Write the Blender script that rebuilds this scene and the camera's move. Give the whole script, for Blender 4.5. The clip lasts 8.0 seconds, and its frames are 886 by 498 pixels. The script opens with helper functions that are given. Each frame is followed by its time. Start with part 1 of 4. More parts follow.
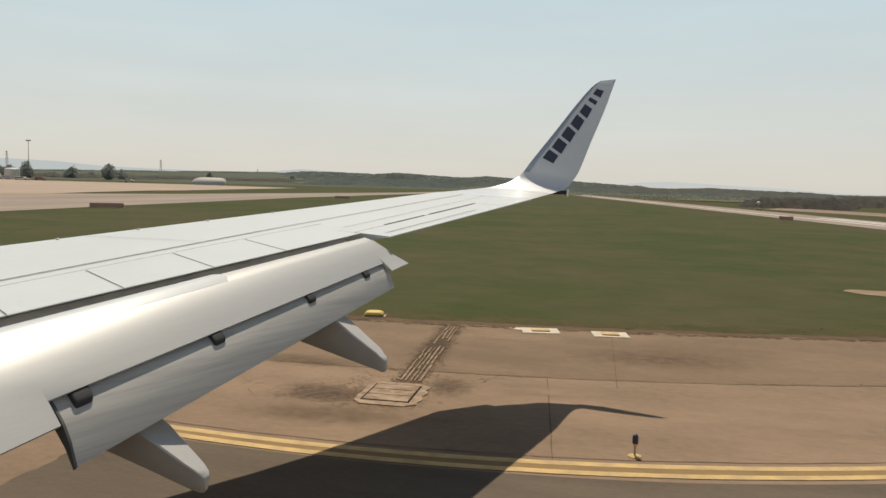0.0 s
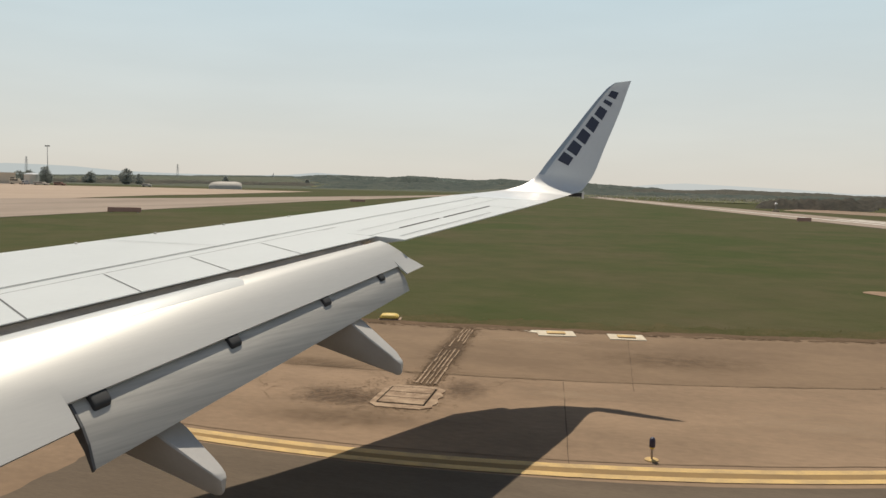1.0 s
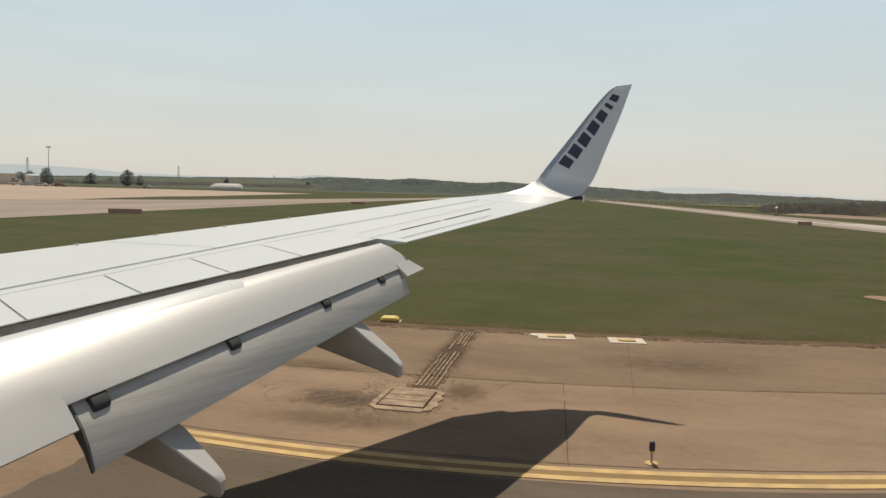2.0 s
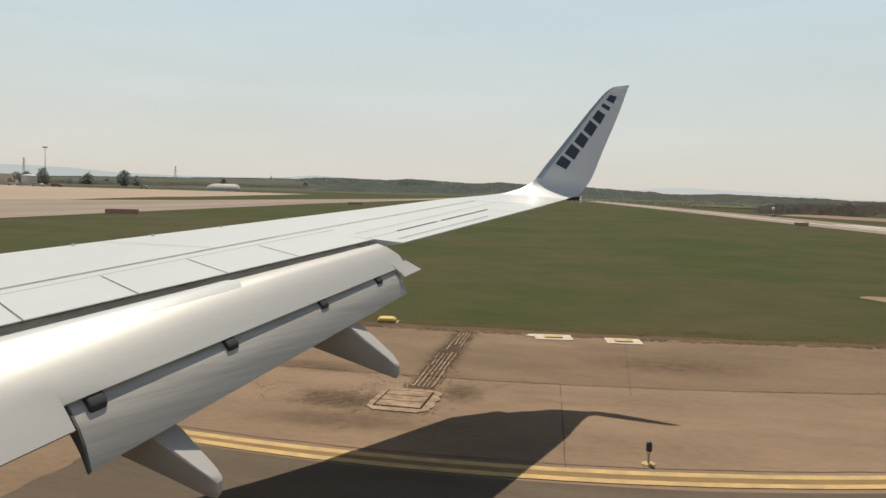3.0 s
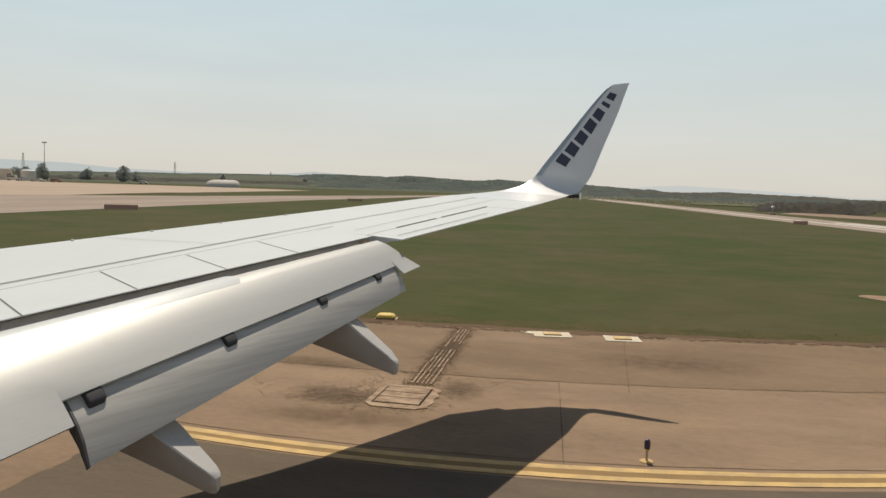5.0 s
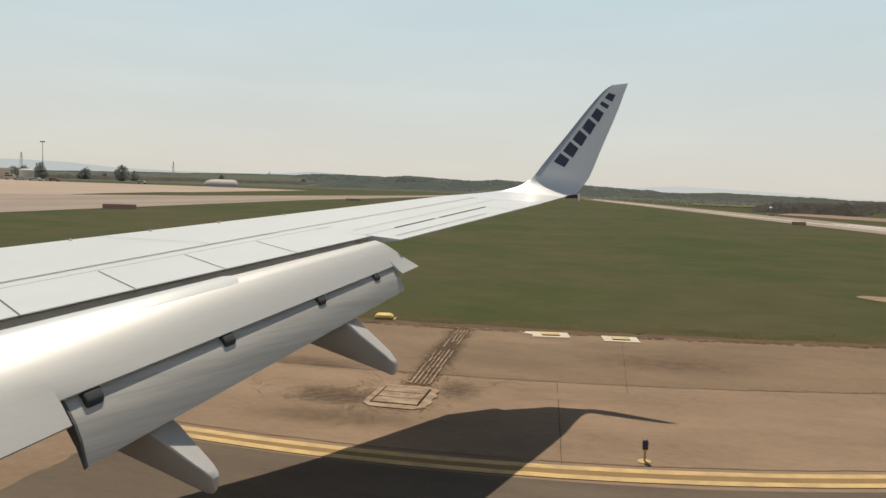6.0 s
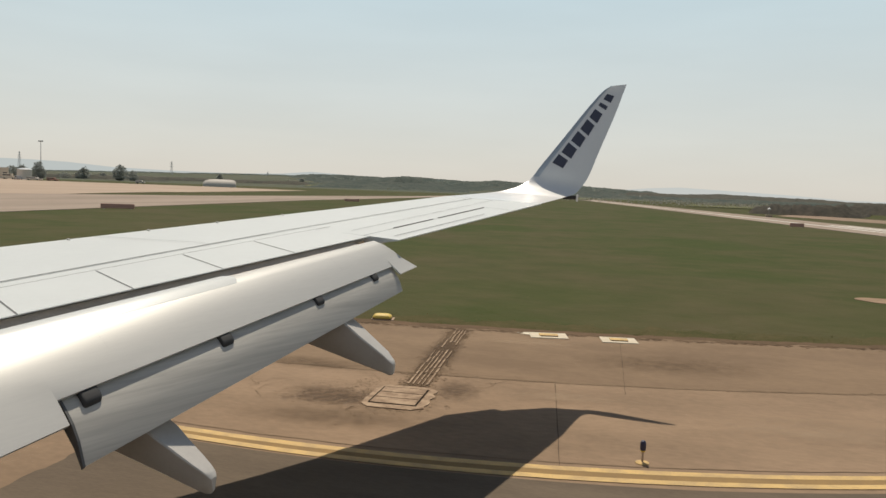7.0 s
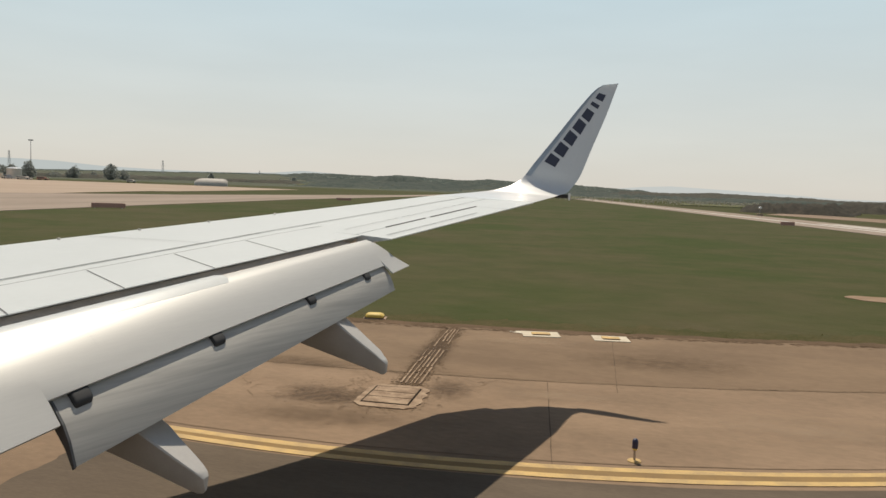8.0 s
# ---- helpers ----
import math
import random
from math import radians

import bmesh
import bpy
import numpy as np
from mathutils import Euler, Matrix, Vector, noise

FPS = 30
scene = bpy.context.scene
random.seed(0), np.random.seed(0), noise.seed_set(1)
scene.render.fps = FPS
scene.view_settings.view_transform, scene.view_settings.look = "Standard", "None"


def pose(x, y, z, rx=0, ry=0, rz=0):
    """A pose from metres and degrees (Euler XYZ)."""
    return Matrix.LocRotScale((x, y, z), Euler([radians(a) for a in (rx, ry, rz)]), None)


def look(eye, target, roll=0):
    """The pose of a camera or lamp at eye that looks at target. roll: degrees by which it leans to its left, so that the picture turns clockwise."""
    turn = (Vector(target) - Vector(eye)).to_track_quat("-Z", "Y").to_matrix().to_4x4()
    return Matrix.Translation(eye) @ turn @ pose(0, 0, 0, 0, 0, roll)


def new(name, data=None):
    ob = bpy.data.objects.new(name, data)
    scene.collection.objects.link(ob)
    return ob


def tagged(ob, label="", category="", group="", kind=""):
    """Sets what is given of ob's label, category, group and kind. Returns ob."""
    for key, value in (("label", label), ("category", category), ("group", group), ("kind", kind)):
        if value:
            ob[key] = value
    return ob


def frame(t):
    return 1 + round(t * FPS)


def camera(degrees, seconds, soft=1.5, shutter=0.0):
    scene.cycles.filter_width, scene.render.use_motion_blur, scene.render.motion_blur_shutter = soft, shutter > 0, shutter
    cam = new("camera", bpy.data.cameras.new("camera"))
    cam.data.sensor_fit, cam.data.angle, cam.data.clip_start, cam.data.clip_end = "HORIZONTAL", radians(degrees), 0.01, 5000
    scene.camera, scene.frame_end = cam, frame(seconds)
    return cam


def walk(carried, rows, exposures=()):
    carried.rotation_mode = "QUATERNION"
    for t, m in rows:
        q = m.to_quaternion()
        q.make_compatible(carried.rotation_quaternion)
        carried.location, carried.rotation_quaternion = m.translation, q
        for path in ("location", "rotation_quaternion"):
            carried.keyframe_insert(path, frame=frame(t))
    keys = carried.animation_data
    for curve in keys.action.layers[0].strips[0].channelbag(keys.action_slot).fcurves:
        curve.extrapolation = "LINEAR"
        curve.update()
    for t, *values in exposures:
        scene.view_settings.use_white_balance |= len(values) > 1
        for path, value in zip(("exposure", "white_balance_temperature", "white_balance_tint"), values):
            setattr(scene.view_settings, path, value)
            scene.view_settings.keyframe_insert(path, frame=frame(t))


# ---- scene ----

# ---- camera: held still in the cabin of a standing aircraft, turning a little in the hand ----
EYE = (0.0, 0.0, 3.9)
cam = camera(60.0, 8.0, soft=1.5)
# seconds, yaw, pitch, roll in degrees
HELD = [(0.0, 13.285, -4.844, 1.696), (0.5, 13.629, -4.662, 1.515), (1.0, 14.415, -4.660, 1.395),
        (1.5, 14.510, -4.560, 1.600), (3.0, 14.245, -4.418, 1.669), (3.5, 14.062, -4.486, 1.836),
        (4.0, 14.134, -4.485, 1.914), (4.5, 14.210, -4.646, 1.880), (6.0, 14.072, -4.630, 2.024),
        (6.5, 14.000, -4.628, 2.062), (7.0, 13.948, -4.582, 2.177), (7.5, 13.863, -4.625, 2.104),
        (8.0, 13.372, -4.638, 2.145)]
walk(cam, [(t, pose(*EYE, 90 + pitch, 0, yaw) @ pose(0, 0, 0, 0, 0, roll)) for t, yaw, pitch, roll in HELD])

# ---- sky, sun, exposure ----
SUN = Vector((-0.177, 0.428, 0.886)).normalized()
world = bpy.data.worlds.new("sky")
scene.world = world
world.use_nodes = True
wn, wl = world.node_tree.nodes, world.node_tree.links
wn.clear()
sky = wn.new("ShaderNodeTexSky")
sky.sky_type = "NISHITA"
sky.sun_disc = False
sky.sun_elevation = math.asin(SUN.z)
sky.sun_rotation = math.atan2(SUN.x, SUN.y)
sky.air_density, sky.dust_density, sky.ozone_density = 1.0, 1.0, 1.0
# spring haze: the lower sky fades to a warm white
wco = wn.new("ShaderNodeTexCoord")
sep = wn.new("ShaderNodeSeparateXYZ")
wl.new(wco.outputs["Generated"], sep.inputs[0])
veil = wn.new("ShaderNodeValToRGB")
veil.color_ramp.interpolation = "EASE"
veil.color_ramp.elements[0].position, veil.color_ramp.elements[0].color = 0.0, (0.90, 0.90, 0.90, 1)
veil.color_ramp.elements[1].position, veil.color_ramp.elements[1].color = 0.8, (0.6, 0.6, 0.6, 1)
wl.new(sep.outputs["Z"], veil.inputs[0])
tone = wn.new("ShaderNodeValToRGB")
tone.color_ramp.elements[0].position, tone.color_ramp.elements[0].color = 0.0, (7.0, 6.6, 5.9, 1)
tone.color_ramp.elements[1].position, tone.color_ramp.elements[1].color = 0.24, (5.9, 7.05, 7.2, 1)
mid = tone.color_ramp.elements.new(0.5)
mid.color = (1.05, 1.42, 1.72, 1)
high = tone.color_ramp.elements.new(0.9)
high.color = (0.5, 0.7, 0.95, 1)
wl.new(sep.outputs["Z"], tone.inputs[0])
fog = wn.new("ShaderNodeMix")
fog.data_type = "RGBA"
wl.new(veil.outputs[0], fog.inputs["Factor"])
wl.new(sky.outputs[0], fog.inputs["A"])
# thin high streaks of cloud
streak, reach = wn.new("ShaderNodeTexNoise"), wn.new("ShaderNodeMapping")
reach.inputs["Scale"].default_value = (1.6, 1.6, 9.0)
streak.inputs["Scale"].default_value, streak.inputs["Detail"].default_value = 2.2, 5.0
wl.new(wco.outputs["Generated"], reach.inputs["Vector"])
wl.new(reach.outputs[0], streak.inputs["Vector"])
gain = wn.new("ShaderNodeMapRange")
gain.inputs["From Min"].default_value, gain.inputs["From Max"].default_value = 0.35, 0.75
gain.inputs["To Min"].default_value, gain.inputs["To Max"].default_value = 0.985, 1.045
wl.new(streak.outputs["Fac"], gain.inputs["Value"])
wisp = wn.new("ShaderNodeVectorMath")
wisp.operation = "SCALE"
wl.new(tone.outputs[0], wisp.inputs[0])
wl.new(gain.outputs[0], wisp.inputs["Scale"])
wl.new(wisp.outputs[0], fog.inputs["B"])
back = wn.new("ShaderNodeBackground")
back.inputs["Strength"].default_value = 0.1
wout = wn.new("ShaderNodeOutputWorld")
wl.new(fog.outputs["Result"], back.inputs[0])
wl.new(back.outputs[0], wout.inputs[0])

sun = new("sun", bpy.data.lights.new("sun", "SUN"))
sun.data.energy, sun.data.angle, sun.data.color = 4.08, radians(0.6), (1.0, 0.905, 0.755)
sun.matrix_world = look(SUN * 60, (0, 0, 0))
scene.view_settings.exposure = 0.0

# ---- materials ----


def mat(name, base, rough=0.6, metal=0.0, second=None, scale=3.0, fine=40.0, amount=0.5, bump=0.0, spec=0.5,
        stretch=(1, 1, 1), per_object=0.0, coat=0.0, island=0.0, thin=0.0, contrast=1.0, wear=0.0, grain=0.5, turn=0.0):
    """A surface of two tones mixed by coarse and fine noise, with fine relief."""
    m = bpy.data.materials.new(name)
    m.use_nodes = True
    n, l = m.node_tree.nodes, m.node_tree.links
    b = n["Principled BSDF"]
    b.inputs["Roughness"].default_value = rough
    b.inputs["Metallic"].default_value = metal
    b.inputs["Specular IOR Level"].default_value = spec
    b.inputs["Coat Weight"].default_value = coat
    b.inputs["Coat Roughness"].default_value, b.inputs["Coat IOR"].default_value = 0.25, 2.1
    co = n.new("ShaderNodeTexCoord")
    mp = n.new("ShaderNodeMapping")
    mp.inputs["Scale"].default_value = stretch
    geo = n.new("ShaderNodeNewGeometry")
    place = geo.outputs["Position"]
    if turn:
        swing = n.new("ShaderNodeMapping")
        swing.inputs["Rotation"].default_value = (0, 0, radians(turn))
        l.new(place, swing.inputs["Vector"])
        place = swing.outputs[0]
    l.new(place, mp.inputs["Vector"])
    big, small = n.new("ShaderNodeTexNoise"), n.new("ShaderNodeTexNoise")
    for tex, sc, de in ((big, scale, 6.0), (small, fine, 3.0)):
        tex.inputs["Scale"].default_value = sc
        tex.inputs["Detail"].default_value = de
        tex.inputs["Roughness"].default_value = 0.6
        l.new(mp.outputs[0], tex.inputs["Vector"])
    add = n.new("ShaderNodeMath")
    add.operation = "MULTIPLY_ADD"
    l.new(small.outputs["Fac"], add.inputs[0])
    add.inputs[1].default_value = grain
    l.new(big.outputs["Fac"], add.inputs[2])
    ramp = n.new("ShaderNodeMapRange")
    ramp.inputs["From Min"].default_value, ramp.inputs["From Max"].default_value = 0.5 + 0.5 * grain - 0.2 / contrast, 0.5 + 0.5 * grain + 0.2 / contrast
    ramp.inputs["To Max"].default_value = amount
    l.new(add.outputs[0], ramp.inputs["Value"])
    mix = n.new("ShaderNodeMix")
    mix.data_type = "RGBA"
    second = second or tuple(c * 0.7 for c in base)
    mix.inputs["A"].default_value, mix.inputs["B"].default_value = (*base, 1), (*second, 1)
    l.new(ramp.outputs[0], mix.inputs["Factor"])
    out = mix.outputs["Result"]
    if per_object:
        info, hsv = n.new("ShaderNodeObjectInfo"), n.new("ShaderNodeHueSaturation")
        mr = n.new("ShaderNodeMapRange")
        mr.inputs["To Min"].default_value, mr.inputs["To Max"].default_value = 1 - per_object, 1 + per_object
        l.new(info.outputs["Random"], mr.inputs["Value"])
        l.new(mr.outputs[0], hsv.inputs["Value"])
        l.new(out, hsv.inputs["Color"])
        out = hsv.outputs[0]
    if island:
        hsv2, mr2 = n.new("ShaderNodeHueSaturation"), n.new("ShaderNodeMapRange")
        mr2.inputs["To Min"].default_value, mr2.inputs["To Max"].default_value = 1 - island, 1 + island
        l.new(geo.outputs["Random Per Island"], mr2.inputs["Value"])
        l.new(mr2.outputs[0], hsv2.inputs["Value"])
        l.new(out, hsv2.inputs["Color"])
        out = hsv2.outputs[0]
    l.new(out, b.inputs["Base Color"])
    if thin:
        tr, mx = n.new("ShaderNodeBsdfTranslucent"), n.new("ShaderNodeMixShader")
        mx.inputs[0].default_value = thin
        l.new(out, tr.inputs["Color"])
        l.new(b.outputs[0], mx.inputs[1])
        l.new(tr.outputs[0], mx.inputs[2])
        l.new(mx.outputs[0], n["Material Output"].inputs["Surface"])
    if wear:
        gloss = n.new("ShaderNodeMapRange")
        gloss.inputs["From Min"].default_value, gloss.inputs["From Max"].default_value = 0.55, 0.95
        gloss.inputs["To Min"].default_value, gloss.inputs["To Max"].default_value = max(rough - wear, 0.05), rough + wear
        l.new(add.outputs[0], gloss.inputs["Value"])
        l.new(gloss.outputs[0], b.inputs["Roughness"])
    if bump:
        bp = n.new("ShaderNodeBump")
        bp.inputs["Strength"].default_value = 0.6
        bp.inputs["Distance"].default_value = bump
        l.new(add.outputs[0], bp.inputs["Height"])
        l.new(bp.outputs[0], b.inputs["Normal"])
    return m


def turf():
    """Airfield grass: green and dried patches a few metres wide, clumps inside them, and straw-coloured flecks."""
    m = bpy.data.materials.new("grass_ground")
    m.use_nodes = True
    n, l = m.node_tree.nodes, m.node_tree.links
    b = n["Principled BSDF"]
    b.inputs["Roughness"].default_value, b.inputs["Specular IOR Level"].default_value = 0.95, 0.08
    geo = n.new("ShaderNodeNewGeometry")

    def field_noise(scale, detail, lo, hi, shift):
        mp, tex, mr = n.new("ShaderNodeMapping"), n.new("ShaderNodeTexNoise"), n.new("ShaderNodeMapRange")
        mp.inputs["Location"].default_value = (shift, shift * 0.7, 0)
        tex.inputs["Scale"].default_value, tex.inputs["Detail"].default_value, tex.inputs["Roughness"].default_value = scale, detail, 0.62
        mr.inputs["From Min"].default_value, mr.inputs["From Max"].default_value = lo, hi
        l.new(geo.outputs["Position"], mp.inputs["Vector"])
        l.new(mp.outputs[0], tex.inputs["Vector"])
        l.new(tex.outputs["Fac"], mr.inputs["Value"])
        return mr.outputs[0]

    def blend(fac, a, c):
        mx = n.new("ShaderNodeMix")
        mx.data_type = "RGBA"
        l.new(fac, mx.inputs["Factor"])
        for slot, v in (("A", a), ("B", c)):
            if isinstance(v, tuple):
                mx.inputs[slot].default_value = (*v, 1)
            else:
                l.new(v, mx.inputs[slot])
        return mx.outputs["Result"]

    clump = field_noise(0.45, 4.0, 0.22, 0.78, 3.0)
    green = blend(clump, (0.038, 0.056, 0.013), (0.062, 0.070, 0.022))
    brown = blend(clump, (0.070, 0.062, 0.028), (0.104, 0.083, 0.047))
    patchy = blend(field_noise(0.10, 4.0, 0.40, 0.74, 11.0), green, brown)
    broad = blend(field_noise(0.018, 3.0, 0.42, 0.85, 40.0), patchy, brown)
    fleck = field_noise(2.6, 3.0, 0.70, 0.80, 7.0)
    l.new(blend(fleck, broad, (0.15, 0.115, 0.065)), b.inputs["Base Color"])
    bp = n.new("ShaderNodeBump")
    bp.inputs["Strength"].default_value, bp.inputs["Distance"].default_value = 0.6, 0.04
    l.new(field_noise(1.6, 6.0, 0.2, 0.8, 1.0), bp.inputs["Height"])
    l.new(bp.outputs[0], b.inputs["Normal"])
    return m


M = {
    "soil": mat("soil_and_shade", (0.105, 0.07, 0.044), 0.95, second=(0.16, 0.11, 0.07), scale=4, fine=30, amount=0.9, bump=0.004, spec=0.08),
    "tank": mat("tank_paint", (0.68, 0.62, 0.55), 0.6, second=(0.58, 0.52, 0.46), scale=0.3, fine=3, amount=0.7),
    "paint": mat("wing_grey_paint", (0.61, 0.625, 0.615), 0.38, second=(0.54, 0.555, 0.545), scale=0.9, fine=14, amount=0.5),
    "flap": mat("flap_satin_paint", (0.565, 0.555, 0.525), 0.39, 0.15, second=(0.475, 0.47, 0.45), scale=2.4, fine=26, amount=0.6, stretch=(2.2, 0.18, 2.2), wear=0.045, turn=17.2),
    "aft": mat("aft_flap_grey", (0.53, 0.505, 0.46), 0.48, second=(0.33, 0.317, 0.295), scale=5.0, fine=24, amount=0.7, contrast=1.2, spec=0.4, stretch=(1.6, 0.05, 1.6), wear=0.12, turn=17.2),
    "fairing": mat("fairing_grey", (0.50, 0.48, 0.455), 0.38, second=(0.40, 0.38, 0.36), scale=3, fine=25, amount=0.5),
    "white": mat("white_paint", (0.70, 0.69, 0.68), 0.42, second=(0.61, 0.60, 0.59), scale=1.5, fine=20, amount=0.4, coat=1.0),
    "metal": mat("bare_metal_edge", (0.50, 0.53, 0.56), 0.35, 0.6, second=(0.4, 0.43, 0.45), scale=3, fine=30),
    "navy": mat("navy_lettering", (0.05, 0.052, 0.08), 0.4, scale=6, fine=60, amount=0.2),
    "dark": mat("dark_seal", (0.035, 0.035, 0.037), 0.7, scale=6, fine=60),
    "cove": mat("flap_cove", (0.66, 0.58, 0.51), 0.5, 0.3, second=(0.46, 0.40, 0.36), scale=4, fine=40, amount=0.8, stretch=(0.5, 1, 1)),
    "seam": mat("panel_seam", (0.10, 0.10, 0.105), 0.7, scale=6, fine=60),
    "rubber": mat("tyre_rubber", (0.02, 0.02, 0.02), 0.8, scale=8, fine=60),
    "tan": mat("worn_tan_asphalt", (0.293, 0.205, 0.137), 0.9, second=(0.20, 0.141, 0.095), scale=0.32, fine=9, amount=1.0, bump=0.0015, contrast=1.25, stretch=(0.55, 1.0, 1), grain=0.35, spec=0.08),
    "lane": mat("brown_asphalt_lane", (0.245, 0.172, 0.113), 0.9, second=(0.178, 0.124, 0.082), scale=0.4, fine=9, amount=1.0, bump=0.0015, contrast=1.25, stretch=(0.45, 1.0, 1), grain=0.35, spec=0.08),
    "asphalt": mat("dark_asphalt", (0.105, 0.082, 0.062), 0.9, second=(0.16, 0.125, 0.092), scale=0.5, fine=24, amount=0.9, bump=0.006, stretch=(0.4, 1.6, 1), spec=0.08),
    "pale": mat("pale_concrete", (0.35, 0.285, 0.232), 0.9, second=(0.24, 0.19, 0.155), scale=0.12, fine=2, amount=0.9, spec=0.08, stretch=(1, 0.12, 1)),
    "sand": mat("sandy_apron", (0.43, 0.335, 0.262), 0.9, second=(0.34, 0.265, 0.205), scale=0.04, fine=1.5, amount=0.8, spec=0.08),
    "grass": turf(),
    "blade": mat("grass_blades", (0.12, 0.115, 0.05), 0.8, second=(0.19, 0.145, 0.075), scale=0.8, fine=6, amount=1.0, thin=0.5, spec=0.08),
    "dry": mat("dry_grass", (0.092, 0.074, 0.034), 0.95, second=(0.055, 0.056, 0.019), scale=0.5, fine=5, amount=1.0, bump=0.02, contrast=1.3, spec=0.08),
    "dirt": mat("bare_dirt", (0.15, 0.098, 0.062), 0.95, second=(0.095, 0.066, 0.04), scale=1.2, fine=18, amount=0.9, bump=0.02, spec=0.08),
    "sandpatch": mat("bare_sandy_soil", (0.33, 0.235, 0.16), 0.95, second=(0.22, 0.15, 0.10), scale=1.4, fine=16, amount=0.9, bump=0.02, spec=0.08),
    "yellow": mat("yellow_line_paint", (0.60, 0.40, 0.15), 0.8, second=(0.36, 0.25, 0.125), scale=2.5, fine=35, amount=0.8, contrast=1.3),
    "faded": mat("faded_yellow_paint", (0.30, 0.195, 0.085), 0.85, second=(0.22, 0.15, 0.08), scale=2.0, fine=30, amount=0.9, spec=0.08),
    "lineedge": mat("line_white_paint", (0.72, 0.70, 0.64), 0.8, second=(0.5, 0.46, 0.4), scale=2, fine=30, amount=0.6),
    "concrete": mat("cast_concrete", (0.47, 0.36, 0.27), 0.9, second=(0.27, 0.19, 0.135), scale=3, fine=40, amount=0.8, bump=0.004, spec=0.08),
    "pit": mat("black_gap", (0.03, 0.022, 0.016), 0.95, scale=6, fine=40, spec=0.05),
    "drainstone": mat("drain_concrete", (0.40, 0.295, 0.205), 0.9, second=(0.23, 0.16, 0.11), scale=4, fine=30, amount=1.0, contrast=1.5, bump=0.004, spec=0.08),
    "slab": mat("whitewashed_concrete", (0.66, 0.59, 0.47), 0.85, second=(0.46, 0.38, 0.28), scale=3, fine=40, amount=0.7, bump=0.003, spec=0.08),
    "tarline": mat("worn_tar_line", (0.155, 0.108, 0.07), 0.9, second=(0.215, 0.152, 0.1), scale=1.2, fine=14, amount=1.0, contrast=1.6, spec=0.08),
    "crack": mat("tar_crack", (0.095, 0.068, 0.047), 0.85, second=(0.15, 0.107, 0.072), scale=2, fine=20, amount=0.8, spec=0.08),
    "patch": mat("dark_stain", (0.15, 0.105, 0.068), 0.9, second=(0.19, 0.133, 0.086), scale=2.2, fine=14, amount=0.9, bump=0.004, spec=0.08),
    "blue": mat("blue_reflector", (0.022, 0.024, 0.07), 0.4, scale=8, fine=60),
    "yplastic": mat("yellow_plastic", (0.66, 0.46, 0.09), 0.55, second=(0.50, 0.34, 0.08), scale=5, fine=50),
    "red": mat("red_brown_board", (0.42, 0.245, 0.195), 0.7, second=(0.33, 0.19, 0.15), scale=1.5, fine=12),
    "plough": mat("ploughed_soil", (0.30, 0.22, 0.165), 0.95, second=(0.22, 0.165, 0.12), scale=0.05, fine=1.0, amount=0.9, spec=0.08),
    "beige": mat("beige_render", (0.64, 0.56, 0.46), 0.85, second=(0.54, 0.47, 0.38), scale=0.3, fine=3),
    "tent": mat("tent_fabric", (0.50, 0.46, 0.41), 0.7, second=(0.40, 0.37, 0.33), scale=0.3, fine=2),
    "steel": mat("galvanised_steel", (0.36, 0.36, 0.37), 0.5, 0.4, scale=2, fine=20),
    # pylon steel lightened, the haze before it put into the colour
    "pylon": mat("hazed_pylon", (0.55, 0.55, 0.54), 0.6, scale=2, fine=20, amount=0.2),
    "maroon": mat("dull_maroon_paint", (0.30, 0.17, 0.13), 0.6, scale=2, fine=20, amount=0.4),
    "bark": mat("bark", (0.11, 0.08, 0.055), 0.9, scale=3, fine=20),
    # haze put into the colour: leaves, scrub, woods and fields greyed and lightened
    "leaf": mat("hazed_leaves", (0.33, 0.35, 0.325), 0.85, second=(0.37, 0.38, 0.355), scale=0.3, fine=2.5, amount=0.9, island=0.2, thin=0.55, spec=0.08),
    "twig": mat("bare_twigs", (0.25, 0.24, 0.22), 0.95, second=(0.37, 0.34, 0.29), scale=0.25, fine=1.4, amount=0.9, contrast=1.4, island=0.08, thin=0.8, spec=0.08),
    "scrub": mat("hazed_scrub", (0.23, 0.235, 0.21), 0.95, second=(0.34, 0.315, 0.265), scale=0.06, fine=0.45, amount=0.9, contrast=1.4, island=0.08, thin=0.7, spec=0.08),
    "wood": mat("hazed_wood", (0.205, 0.25, 0.235), 0.95, second=(0.32, 0.345, 0.305), scale=0.05, fine=0.4, amount=0.9, contrast=1.4, island=0.08, thin=0.7, spec=0.08),
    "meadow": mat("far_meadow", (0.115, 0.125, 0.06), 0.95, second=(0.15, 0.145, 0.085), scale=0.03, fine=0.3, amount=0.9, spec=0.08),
    "field": mat("hazed_field", (0.078, 0.092, 0.060), 0.95, second=(0.115, 0.112, 0.085), scale=0.008, fine=0.06, amount=0.9, spec=0.08),
    "glass": mat("dark_window", (0.03, 0.035, 0.04), 0.1, scale=3, fine=20),
}

# ---- mesh helpers ----


def mesh_from(name, verts, faces, material, smooth=False):
    me = bpy.data.meshes.new(name)
    me.from_pydata([tuple(v) for v in verts], [], faces)
    me.materials.append(M[material])
    if smooth:
        me.polygons.foreach_set("use_smooth", [True] * len(me.polygons))
    me.update()
    return me


